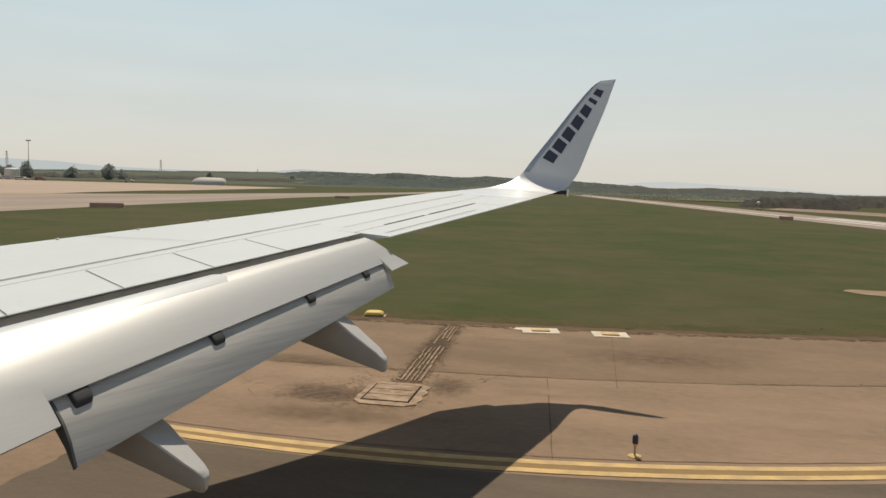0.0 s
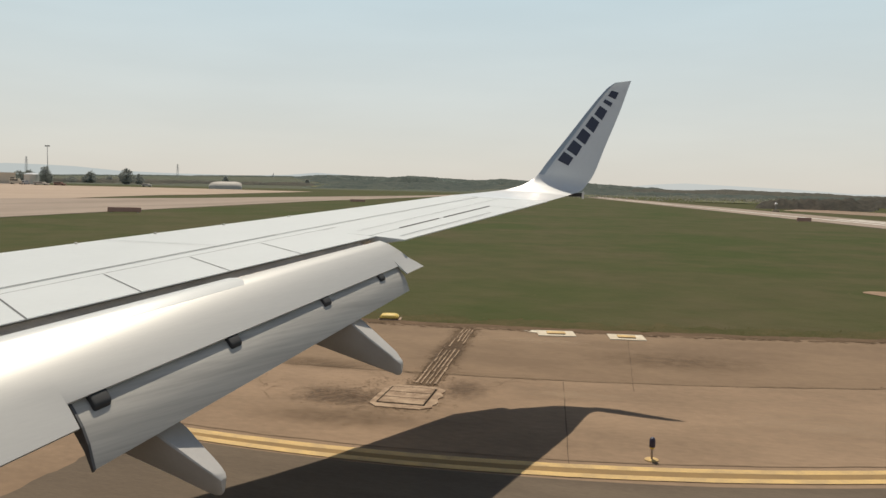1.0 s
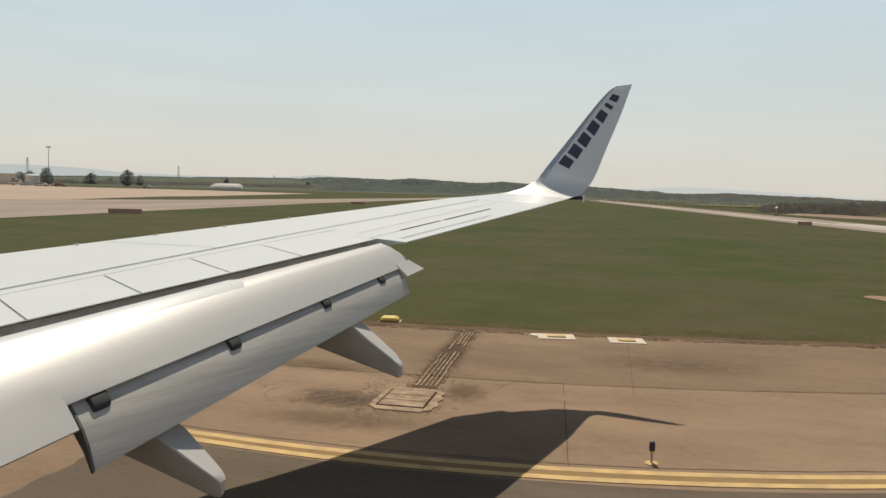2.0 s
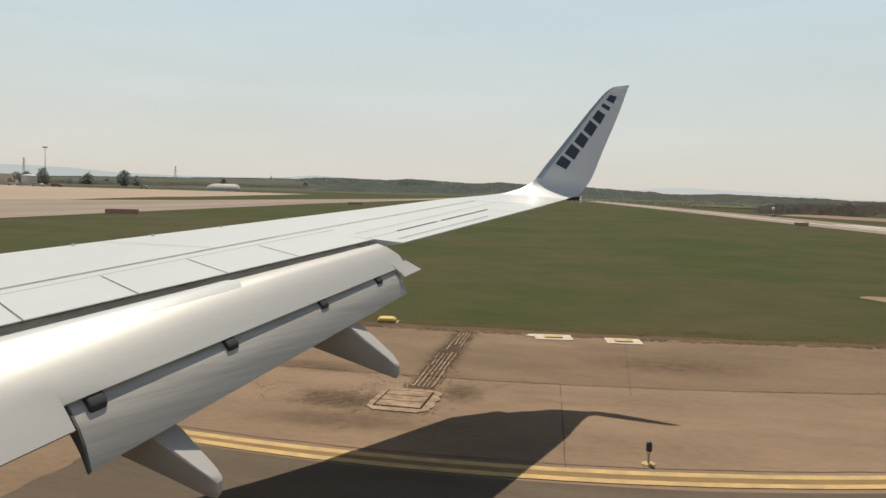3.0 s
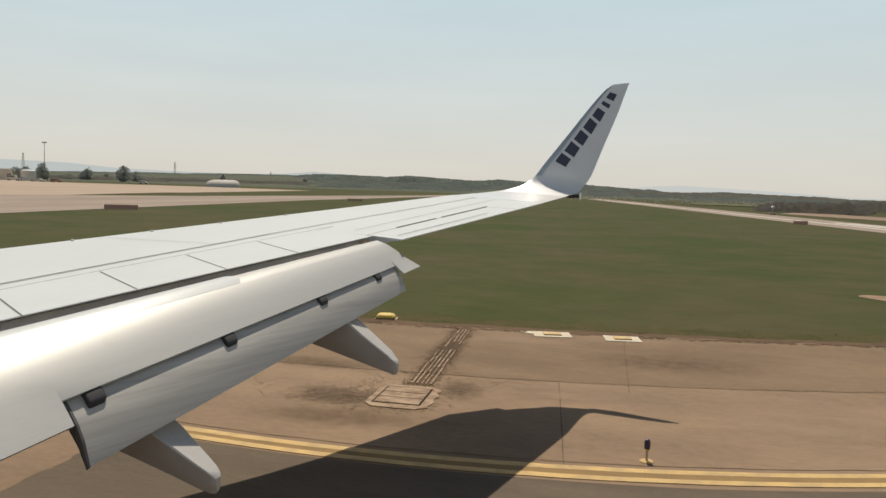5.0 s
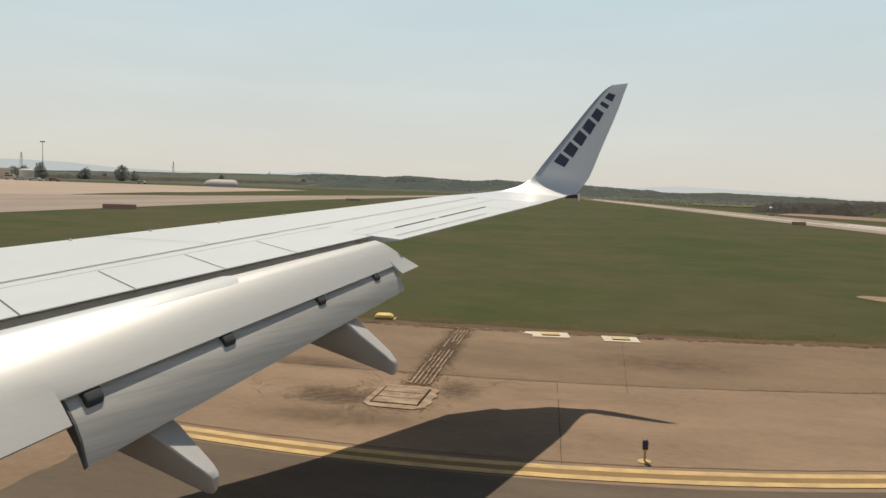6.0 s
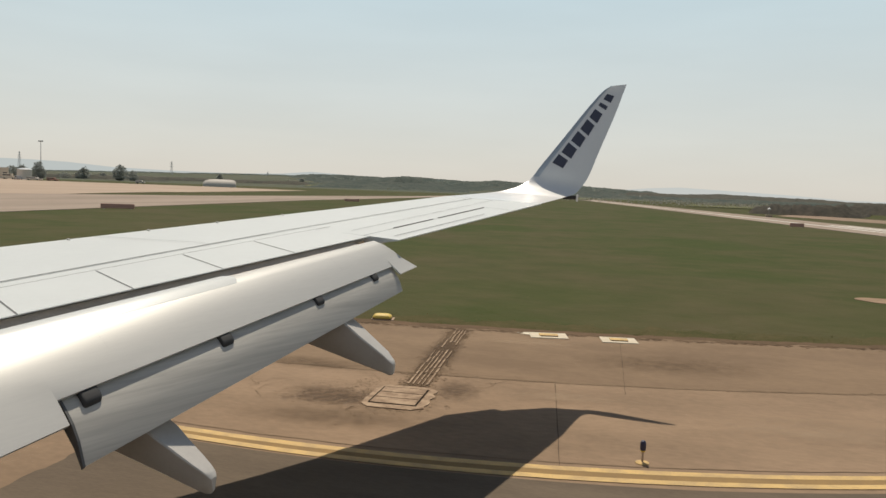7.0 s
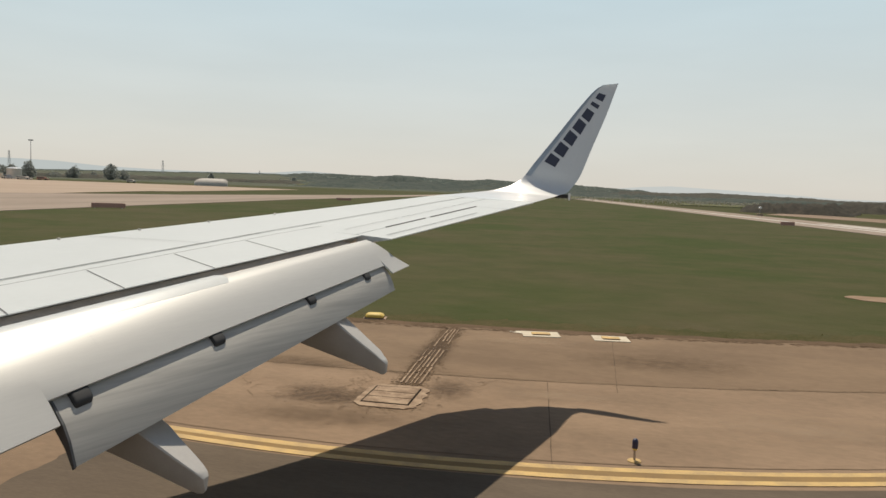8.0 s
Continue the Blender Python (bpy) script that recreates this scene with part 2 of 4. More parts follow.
def part(name, bm, material, parent, label=""):
    """Links a bmesh (or mesh) as one mesh object under a thing or part."""
    if isinstance(bm, bmesh.types.BMesh):
        me = bpy.data.meshes.new(name)
        bmesh.ops.recalc_face_normals(bm, faces=bm.faces)
        bm.to_mesh(me)
        bm.free()
        me.materials.append(M[material])
    else:
        me = bm
    ob = new(name, me)
    if parent:
        ob.parent = parent
    if label:
        ob["label"] = label
    return ob


def smooth(ob, angle=35):
    me = ob.data
    me.polygons.foreach_set("use_smooth", [True] * len(me.polygons))
    me.set_sharp_from_angle(angle=radians(angle))
    return ob


def empty(name, at=(0, 0, 0), rz=0, label="", category="", group=""):
    ob = new(name)
    ob.matrix_basis = pose(*at, 0, 0, rz)
    return tagged(ob, label, category, group)


def box(bm, x0, x1, y0, y1, z0, z1, bevel=0.0):
    vs = [bm.verts.new((x, y, z)) for z in (z0, z1) for x, y in ((x0, y0), (x1, y0), (x1, y1), (x0, y1))]
    fs = [bm.faces.new([vs[i] for i in q]) for q in
          ((3, 2, 1, 0), (4, 5, 6, 7), (0, 1, 5, 4), (1, 2, 6, 5), (2, 3, 7, 6), (3, 0, 4, 7))]
    if bevel:
        es = list({e for f in fs for e in f.edges})
        bmesh.ops.bevel(bm, geom=es, offset=bevel, segments=2, affect="EDGES", profile=0.6)
    return bm


def lathe(profile, n=20):
    """A turned bmesh from (radius, height) pairs, closed at both ends."""
    bm = bmesh.new()
    rings = [[bm.verts.new((r * math.cos(2 * math.pi * i / n), r * math.sin(2 * math.pi * i / n), z)) for i in range(n)]
             for r, z in profile]
    for a, b in zip(rings, rings[1:]):
        for i in range(n):
            bm.faces.new((a[i], a[(i + 1) % n], b[(i + 1) % n], b[i]))
    bm.faces.new(rings[0][::-1])
    bm.faces.new(rings[-1])
    return bm


def loft(rings, closed=True):
    """Skins closed rings of equal length, with caps."""
    bm = bmesh.new()
    vs = [[bm.verts.new(p) for p in ring] for ring in rings]
    k = len(vs[0])
    for a, b in zip(vs, vs[1:]):
        for i in range(k if closed else k - 1):
            bm.faces.new((a[i], a[(i + 1) % k], b[(i + 1) % k], b[i]))
    if closed:
        bm.faces.new(vs[0][::-1])
        bm.faces.new(vs[-1])
    return bm


def slab(corners, thick):
    """A thin plate below a quad (corners in order)."""
    bm = bmesh.new()
    top = [bm.verts.new(c) for c in corners]
    low = [bm.verts.new((c[0], c[1], c[2] - thick)) for c in corners]
    k = len(corners)
    bm.faces.new(top)
    bm.faces.new(low[::-1])
    for i in range(k):
        bm.faces.new((top[i], low[i], low[(i + 1) % k], top[(i + 1) % k]))
    return bm


def sheet(name, outline, z, material, label="", kind="structure", thick=0.0):
    bm = slab([(x, y, z) for x, y in outline], thick or 0.05)
    ob = part(name, bm, material, None)
    return tagged(ob, label, kind=kind)


# ---- ground and pavements ----


# the taxiway's lines as slow arcs: offset, slope and bend abreast of the camera
YELLOW_FAR, YELLOW_NEAR = (10.80, 0.208, 0.0212), (10.45, 0.205, 0.0224)
TAR, TURF = (15.77, 0.202, 0.0128), (21.36, 0.170, 0.0071)


def edge(x, line, off=0.0):
    """A line of the taxiway, swinging away towards the runway."""
    base, slope, bend = line
    u = min(max(x, -6.0), 8.0)
    y = base + off + slope * u + bend * u * u
    if x < u:
        return y + (slope - 12 * bend) * (x - u) + 0.005 * (x - u) ** 2
    return y + (slope + 16 * bend) * (x - u) + 0.018 * (x - u) ** 2


def jag(x, seed, size):
    return size * (noise.noise((x * 1.7, seed, 0.3)) + 0.6 * noise.noise((x * 5.1, seed, 1.3)))


def ground():
    bm = bmesh.new()
    rings = []
    for r in (0.1, 12, 24, 40, 70, 120, 200, 350, 600, 1000, 1700, 2800, 4600):
        rings.append([bm.verts.new((r * math.cos(a), r * math.sin(a), 0)) for a in np.linspace(0, 2 * math.pi, 96, endpoint=False)])
    for a, b in zip(rings, rings[1:]):
        for i in range(96):
            bm.faces.new((a[i], a[(i + 1) % 96], b[(i + 1) % 96], b[i]))
    ob = part("ground", bm, "grass", None)
    return tagged(ob, "open airfield grass with dry brown streaks", kind="structure")


ground()
xs = [-60 + 0.25 * i for i in range(int(90 / 0.25) + 1)]
grass_edge = [(x, edge(x, TURF) + jag(x, 3.0, 0.12)) for x in xs]
sheet("pavement", [(-60, -70), (110, -70), (110, 104), (38, 104)] + grass_edge[::-1], 0.02, "tan",
      "worn tan asphalt taxiway shoulder with cracks", thick=0.3)
old_end = [(-7.38 + jag(y, 21.0, 0.10), y, 0.024) for y in np.arange(9.75, 3.0, -0.12)]
tagged(part("road", slab([(-7.4, -70, 0.024), (110, -70, 0.024), (110, 80, 0.024), (60, 80, 0.024)] +
       [(x, edge(x, YELLOW_NEAR, -0.14 - 0.03 * min(max(x + 2, 0), 3)), 0.024) for x in xs[::-1] if -7.3 <= x <= 30] + old_end, 0.02), "asphalt", None),
       "dark patched asphalt taxiway surface", kind="structure")


def ribbon(name, line, off, width, z, material, label, x0=-60.0, x1=30.0, wobble=0.0, seed=1.0, parent=None):
    vs, fs = [], []
    n = int((x1 - x0) / 0.2)
    for i in range(n + 1):
        x = x0 + (x1 - x0) * i / n
        y = edge(x, line, off) + (jag(x, seed, wobble) if wobble else 0)
        w = width * (1 + ((0.6 if wobble > 0.01 else 0.08) * noise.noise((x * 2.3, seed, 5)) if wobble else 0)) / 2
        vs += [(x, y - w, z), (x, y + w, z)]
        if i:
            fs.append((2 * i - 2, 2 * i, 2 * i + 1, 2 * i - 1))
    ob = new(name, mesh_from(name, vs, fs, material))
    if parent:
        ob.parent = parent
    return tagged(ob, label, kind="structure")


ribbon("marking_1", YELLOW_FAR, 0.0, 0.16, 0.030, "yellow", "yellow painted taxiway edge line", wobble=0.006)
ribbon("marking_2", YELLOW_NEAR, 0.0, 0.16, 0.030, "yellow", "yellow painted taxiway edge line", wobble=0.006, seed=4.0)
ribbon("marking_3", YELLOW_FAR, -0.18, 0.22, 0.0285, "faded", "faded brownish paint between the yellow lines", wobble=0.006, seed=6.0)
ribbon("joint_1", TAR, 0.0, 0.085, 0.026, "tarline", "long dark tar joint in the asphalt", wobble=0.03, seed=7.0)
ribbon("joint_2", YELLOW_FAR, 0.24, 0.026, 0.026, "tarline", "dark crack beside the yellow line", wobble=0.03, seed=9.0)
lane = [(x, edge(x, TAR), 0.0232) for x in xs] + [(x, edge(x, TURF) + jag(x, 3.0, 0.12) - 0.01, 0.0232) for x in xs[::-1]]
tagged(part("road_lane", slab(lane, 0.002), "lane", None), "darker brown asphalt lane along the grass", kind="structure")
ribbon("dry_verge", TURF, 0.75, 1.5, 0.012, "dry", "band of dry yellowed grass beside the dirt", wobble=0.5, seed=14.0)
ribbon("verge", TURF, 0.12, 0.46, 0.027, "dirt", "strip of bare brown dirt along the grass", wobble=0.13, seed=11.0)

# runway, crossing road and aprons; the far places are counted from this hub
HUB = Vector((-1.8, -0.3, 0.0))


def from_hub(*places):
    return [(HUB.x + x, HUB.y + y) for x, y in places]


sheet("runway", from_hub((150, -535), (164.5, -535), (-26.8, 490), (-41.3, 490)), 0.06, "pale", "pale runway running into the distance", thick=0.05)
sheet("crossing_road", from_hub((-30, -80), (-100, -80), (-118, 60), (-93, 150), (-84, 300), (-90, 420), (-80, 420), (-67, 154), (-59.8, 90), (-56, 58)),
      0.05, "pale", "pale concrete taxiway beyond the grass", thick=0.05)
sheet("apron", from_hub((-116, 100), (-420, 90), (-420, 420), (-270, 300), (-205, 330), (-146, 330), (-116, 186)), 0.05, "sand", "sandy coloured concrete apron", thick=0.05)

sheet("apron_link", from_hub((-300, 60), (-117.6, 60), (-101.0, 121), (-107, 139), (-115.6, 172), (-122, 172), (-122, 98), (-300, 92)), 0.055, "sand", "sandy concrete between taxiway and apron", thick=0.05)

# painted lines on the runway
for off, w in ((5.5, 0.9),):
    sheet("runway_line", from_hub((150 + off, -535), (150 + off + w, -535), (-41.3 + off + w, 490), (-41.3 + off, 490)), 0.068, "lineedge", "white painted runway edge line", thick=0.004)

for k, y in ((8.6, 90), (11.0, 90), (8.6, 118), (11.0, 118)):
    x0 = 150 + k - 0.1866 * (y + 535)
    sheet("runway_line", from_hub((x0, y), (x0 + 1.2, y), (x0 + 1.2 - 0.1866 * 22, y + 22), (x0 - 0.1866 * 22, y + 22)), 0.068, "lineedge", "white painted touchdown bar on the runway", thick=0.004)

# ---- the aircraft ----
plane = empty("aircraft", (0, 0, 0), label="white and grey airliner with lowered wing flaps on the taxiway", category="aircraft")
EYE_POINT = Vector((0, 0, 3.9))  # the camera's eye, towards which the wing is drawn to fit the view
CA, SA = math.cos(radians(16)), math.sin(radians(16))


def zw(y):
    return 3.82 - 0.1051 * (15.5 - y)


def q_le(v):
    return (1.91 + 0.24 * (15.5 - v)) / 1.106


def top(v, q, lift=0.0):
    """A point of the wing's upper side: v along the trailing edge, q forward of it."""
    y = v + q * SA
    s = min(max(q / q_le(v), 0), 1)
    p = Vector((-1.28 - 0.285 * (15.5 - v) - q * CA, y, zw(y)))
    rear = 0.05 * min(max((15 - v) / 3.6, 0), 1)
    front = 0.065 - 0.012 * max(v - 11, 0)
    pull = rear + (front - rear) * s ** 1.3
    # slides the point towards the camera, keeping its place in the view
    return EYE_POINT + (p - EYE_POINT) * (1 - pull) + Vector((0, 0, lift))



def q_hinge(v):
    return 1.55 - 0.0385 * (v - 6.34)


def q_spoiler(v):
    return 0.46 + 0.026 * (9.55 - v)


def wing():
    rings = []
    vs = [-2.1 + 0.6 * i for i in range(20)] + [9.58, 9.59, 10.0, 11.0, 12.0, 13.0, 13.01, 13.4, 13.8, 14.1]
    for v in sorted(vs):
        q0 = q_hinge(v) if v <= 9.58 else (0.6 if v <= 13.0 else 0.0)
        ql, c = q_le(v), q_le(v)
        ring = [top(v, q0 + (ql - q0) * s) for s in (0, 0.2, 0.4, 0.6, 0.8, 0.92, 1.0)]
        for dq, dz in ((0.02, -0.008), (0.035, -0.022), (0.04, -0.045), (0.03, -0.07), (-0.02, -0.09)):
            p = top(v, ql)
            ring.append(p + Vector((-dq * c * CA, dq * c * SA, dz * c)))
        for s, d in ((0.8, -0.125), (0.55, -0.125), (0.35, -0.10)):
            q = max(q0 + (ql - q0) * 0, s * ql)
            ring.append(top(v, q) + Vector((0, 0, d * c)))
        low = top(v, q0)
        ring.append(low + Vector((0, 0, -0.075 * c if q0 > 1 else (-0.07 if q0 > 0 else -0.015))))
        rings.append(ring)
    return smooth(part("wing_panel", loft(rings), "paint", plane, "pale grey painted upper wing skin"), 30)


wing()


def plate(corners, thick):
    return slab([tuple(c) for c in corners], thick)


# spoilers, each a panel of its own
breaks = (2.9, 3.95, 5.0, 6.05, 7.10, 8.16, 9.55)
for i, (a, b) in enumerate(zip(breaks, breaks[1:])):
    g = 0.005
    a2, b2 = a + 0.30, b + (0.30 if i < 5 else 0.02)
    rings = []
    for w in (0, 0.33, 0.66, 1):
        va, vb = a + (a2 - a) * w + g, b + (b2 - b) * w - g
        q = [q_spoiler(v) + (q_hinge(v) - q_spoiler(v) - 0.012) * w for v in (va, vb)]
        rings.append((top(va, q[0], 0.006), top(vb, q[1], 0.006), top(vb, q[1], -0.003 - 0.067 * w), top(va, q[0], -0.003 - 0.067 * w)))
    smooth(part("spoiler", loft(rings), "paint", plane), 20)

# added dark strips over the spoiler gaps: they stop sunlight and darken the seams
def spoiler_gap_strips():
    for i, b in enumerate(breaks[1:-1]):
        pts = []
        for w in np.linspace(0.01, 0.98, 8):
            v = b + 0.30 * w
            pts.append((v, q_spoiler(v) + (q_hinge(v) - q_spoiler(v) - 0.012) * w))
        seam("gap_strip", pts, 0.017)


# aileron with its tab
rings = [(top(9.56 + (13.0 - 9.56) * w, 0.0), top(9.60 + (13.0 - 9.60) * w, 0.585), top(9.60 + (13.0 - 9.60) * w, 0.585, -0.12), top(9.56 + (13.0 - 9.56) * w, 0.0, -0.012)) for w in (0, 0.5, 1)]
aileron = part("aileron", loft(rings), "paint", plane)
for a, b in ((10.3, 11.35), (11.5, 13.0)):
    part("hinge_gap", plate([top(a, 0.585, 0.008), top(b, 0.585, 0.008), top(b, 0.612, 0.008), top(a, 0.612, 0.008)], 0.004), "dark", plane)

# long panel seams in the upper skin


def seam(name, pts, width=0.018, parent=plane, material="seam"):
    top_pts = [top(v, q, 0.008) for v, q in pts]
    vs, fs = [], []
    for i, p in enumerate(top_pts):
        d = (top_pts[min(i + 1, len(pts) - 1)] - top_pts[max(i - 1, 0)]).normalized()
        side = d.cross(Vector((0, 0, 1))).normalized() * width / 2
        vs += [p - side, p + side]
        if i:
            fs.append((2 * i - 2, 2 * i - 1, 2 * i + 1, 2 * i))
    return part(name, mesh_from(name, vs, fs, material), material, parent)


seam("seam", [(5.57 + (v - 5.57), 1.84 - 0.034 * (v - 5.57) - (0.03 * (v - 9.3) if v > 9.3 else 0)) for v in np.linspace(2, 9.0, 14)], 0.027)
seam("seam", [(v, 1.84 - 0.034 * (v - 5.57) - 0.03 * max(v - 9.3, 0)) for v in np.linspace(9.0, 14.05, 12)], 0.020)
seam("seam", [(v, q_hinge(v) + 0.012) for v in np.linspace(2, 9.9, 12)], 0.014)
seam("seam", [(7.62, 3.38), (7.72, 3.1), (7.86, 2.6), (7.97, 2.2), (8.06, 1.8)], 0.010)
seam("seam", [(v, 0.95) for v in np.linspace(9.8, 14.0, 8)], 0.010)
spoiler_gap_strips()
seam("tab_gap", [(v, 0.20) for v in np.linspace(9.75, 12.3, 14)], 0.016)
seam("aileron_end", [(13.0, q) for q in (0.02, 0.2, 0.4, 0.58)], 0.010)

# small fasteners along the leading edge
for v in (4.0, 4.75, 5.5, 6.4, 7.3, 8.3, 9.3, 10.4):
    bolt = part("leading_edge_stud", lathe([(0.02, 0), (0.019, 0.014), (0.008, 0.02)], 8), "fairing", plane)
    bolt.location = top(v, q_le(v) - 0.05)

# slat, extended ahead of and below the leading edge
rings = []
for v in np.linspace(0.5, 14.05, 16):
    p, c = top(v, q_le(v)), q_le(v)
    f = Vector((-CA, SA, 0))
    rings.append([p + f * (a * c) + Vector((0, 0, d * c)) for a, d in
                  ((-0.02, -0.006), (0.045, -0.022), (0.062, -0.05), (0.060, -0.08), (0.045, -0.10), (-0.02, -0.09), (-0.05, -0.04))])
p, c = Vector((-2.88, 14.92, 3.81)), 1.72
rings.append([p + Vector((-CA, SA, 0)) * (a * c) + Vector((0, 0, d * c)) for a, d in
              ((-0.02, -0.006), (0.045, -0.022), (0.062, -0.05), (0.060, -0.08), (0.045, -0.10), (-0.02, -0.09), (-0.05, -0.04))])
smooth(part("slat", loft(rings), "metal", plane, "extended bare metal slat"))

# ---- flaps ----
FLAP_OUT, FLAP_IN = Vector((-3.1658, 8.9551, 3.263)), Vector((-4.1661, 5.7327, 2.9243))


def flap(y, u, d):
    """A point of the flap's section: station y, u aft and d up from its front line, growing inboard."""
    k = 0.925 * (1 + (9.68 - y) * 0.129)
    p = FLAP_OUT.lerp(FLAP_IN, (9.6812 - y) / 3.4837)
    return Vector((p.x + k * u * CA, p.y - k * u * SA, p.z + k * d))


def main_flap():
    rings = []
    for y, tu, td in ((2.6, .55, -.44), (3.6, .55, -.44), (4.6, .55, -.44), (5.035, .55, -.44), (5.04, .45, -.34), (6.2, .45, -.34), (7.4, .45, -.34),
                      (8.6, .45, -.34), (9.57, .45, -.34), (9.575, .585, -.425), (9.70, .60, -.42)):
        out = 0.26 if y > 9.6 else 0.0
        ring = []
        for u, d in ((-.30, -.26), (-.29, -.19), (-.22, -.12), (-.12, -.115), (-.03, -.078), (0.045, -.06), (0.16, -.108), (0.30, -.205), (0.39, -.285)):
            ring.append(flap(y + out * max(u, 0) / 0.6, u, d))
        ring += [flap(y + out * tu / .6, tu, td), flap(y + out * tu / .6, tu - .012, td - .012),
                 flap(y, .30, -.26), flap(y, .12, -.25), flap(y, -.1, -.28), flap(y, -.25, -.29)]
        rings.append(ring)
    return smooth(part("main_flap", loft(rings), "flap", plane, "lowered glossy main flap panel"), 40)


main = main_flap()
rings = []
for y in np.linspace(5.10, 9.60, 8):
    rings.append([flap(y, u, d) for u, d in ((.28, -.40), (.30, -.33), (.38, -.335), (.44, -.375), (.48, -.415), (.52, -.46), (.565, -.535), (.607, -.648), (.598, -.652), (.545, -.558), (.445, -.455))])
aft_flap = smooth(part("aft_flap", loft(rings), "aft", plane, "steeply lowered grey aft flap"), 35)

# dark rib that closes the inner end of the aft flap
PROFILE = ((.27, -.40), (.30, -.325), (.38, -.33), (.44, -.37), (.48, -.41), (.522, -.455), (.568, -.53), (.610, -.645), (.598, -.66), (.538, -.566), (.438, -.465))
part("end_rib", loft([[flap(y, u, d) for u, d in PROFILE] for y in (5.078, 5.099)]), "seam", plane, "dark rib at the end of the aft flap")

# short rows of rivet heads across the flap
for y in (5.62, 8.72):
    for i in range(9):
        u = 0.13 + 0.022 * i
        d = float(np.interp(u, (0.045, 0.16, 0.30, 0.39), (-.06, -.108, -.205, -.285)))
        rivet = part("rivet", lathe([(0.0045, 0), (0.004, 0.001), (0.0015, 0.0015)], 6), "white", plane)
        rivet.location = flap(y, u, d)

# vane strip showing ahead of the inner part of the flap
rings = [[flap(y, u, d - sink) for u, d in ((-.08, -.078), (-.02, -.059), (0.04, -.053), (0.09, -.070), (0.145, -.1005), (0.144, -.104), (-.06, -.092))]
         for y, sink in ((2.6, 0), (4.5, 0), (6, 0), (7.25, 0), (7.34, 0.012))]
smooth(part("flap_vane", loft(rings), "paint", plane, "narrow grey flap vane"))

# dark rounded brackets between main and aft flap
for y in (5.30, 6.72, 8.10, 9.17):
    k = 1 + (9.68 - y) * 0.129
    w = 0.050 * k
    rings = []
    for e, f in ((-w, .80), (-w * .90, .94), (-w * .7, 1), (w * .7, 1), (w * .90, .94), (w, .80)):
        ring = []
        for a in np.linspace(0, 2 * math.pi, 20, endpoint=False):
            cx, cz = (abs(math.cos(a)) ** 0.5 * math.copysign(1, math.cos(a)), abs(math.sin(a)) ** 0.5 * math.copysign(1, math.sin(a)))
            ring.append(flap(y + e, .450 + f * (.036 * cx + .012 * cz), -.390 - f * (.034 * cx - .030 * cz)))
        rings.append(ring)
    smooth(part("flap_bracket", loft(rings), "dark", plane, "dark rounded hinge bracket"), 50)

# cove behind the spoilers, over the flap
rings = []
for y in (2.6, 5, 7, 9.6):
    u0, d0 = -.095 - .01 * (y - 4.2), -.037 - .0047 * (y - 4.2)
    rings.append([flap(y, u, d) for u, d in ((u0 - .22, d0 - .004), (u0 - .05, d0 - .008), (u0 + .045, d0 - .05), (u0 + .03, d0 - .08), (u0 - .22, d0 - .09))])
part("flap_cove", loft(rings), "cove", plane)


def track_fairing(y, stations):
    """A canoe-shaped fairing: stations of x, top z, bottom z, half width."""
    rings = []
    for x, zt, zb, w in stations:
        h, w = zt - zb, w * 1.4
        rings.append([(x, y - w * .92, zt), (x, y + w * .92, zt), (x, y + w, zt - .05 * h), (x, y + w * .72, zt - .55 * h), (x, y + w * .34, zb + .06 * h), (x, y + w * .15, zb),
                      (x, y - w * .15, zb), (x, y - w * .34, zb + .06 * h), (x, y - w * .72, zt - .55 * h), (x, y - w, zt - .05 * h)])
    return smooth(part("flap_track_fairing", loft(rings), "fairing", plane, "grey tapered flap track fairing"), 30)


track_fairing(7.71, [(-5.75, 2.62, 2.54, .04), (-5.0, 2.60, 2.34, .08), (-4.2, 2.55, 2.24, .10), (-3.5, 2.50, 2.175, .105), (-3.05, 2.50, 2.05, .105),
                     (-2.93, 2.435, 2.016, .105), (-2.75, 2.295, 1.966, .10), (-2.5, 2.11, 1.897, .072), (-2.455, 2.062, 1.878, .056), (-2.42, 2.032, 1.884, .044), (-2.402, 2.005, 1.908, .028)])
track_fairing(5.26, [(-6.9, 2.35, 2.27, .05), (-6.1, 2.30, 2.02, .10), (-5.0, 2.2, 1.88, .12), (-4.3, 2.06, 1.778, .125), (-3.9, 2.04, 1.665, .125), (-3.65, 1.98, 1.59, .12),
                     (-3.5, 1.885, 1.545, .115), (-3.37, 1.79, 1.50, .092), (-3.22, 1.685, 1.45, .070), (-3.15, 1.635, 1.432, .056), (-3.105, 1.597, 1.436, .043), (-3.085, 1.565, 1.46, .028)])

# ---- winglet ----
W = [(tuple(top(14.1, q_le(14.1))), tuple(top(14.1, 0))), ((-2.789, 15.03, 3.84), (-1.49, 15.05, 3.753)), ((-2.43, 15.30, 3.93), (-1.33, 15.36, 3.815)),
     ((-2.20, 15.55, 4.06), (-1.197, 15.545, 3.870)), ((-2.06, 15.65, 4.20), (-1.09, 15.67, 4.00)), ((-1.90, 15.72, 4.44), (-0.95, 15.75, 4.24)),
     ((-1.49, 15.92, 5.02), (-0.76, 15.93, 4.80)), ((-1.08, 16.12, 5.61), (-0.52, 16.15, 5.48)), ((-0.80, 16.25, 5.97), (-0.37, 16.31, 5.98)),
     ((-0.63, 16.29, 6.10), (-0.318, 16.36, 6.145))]
W = [(Vector(a), Vector(b)) for a, b in W]


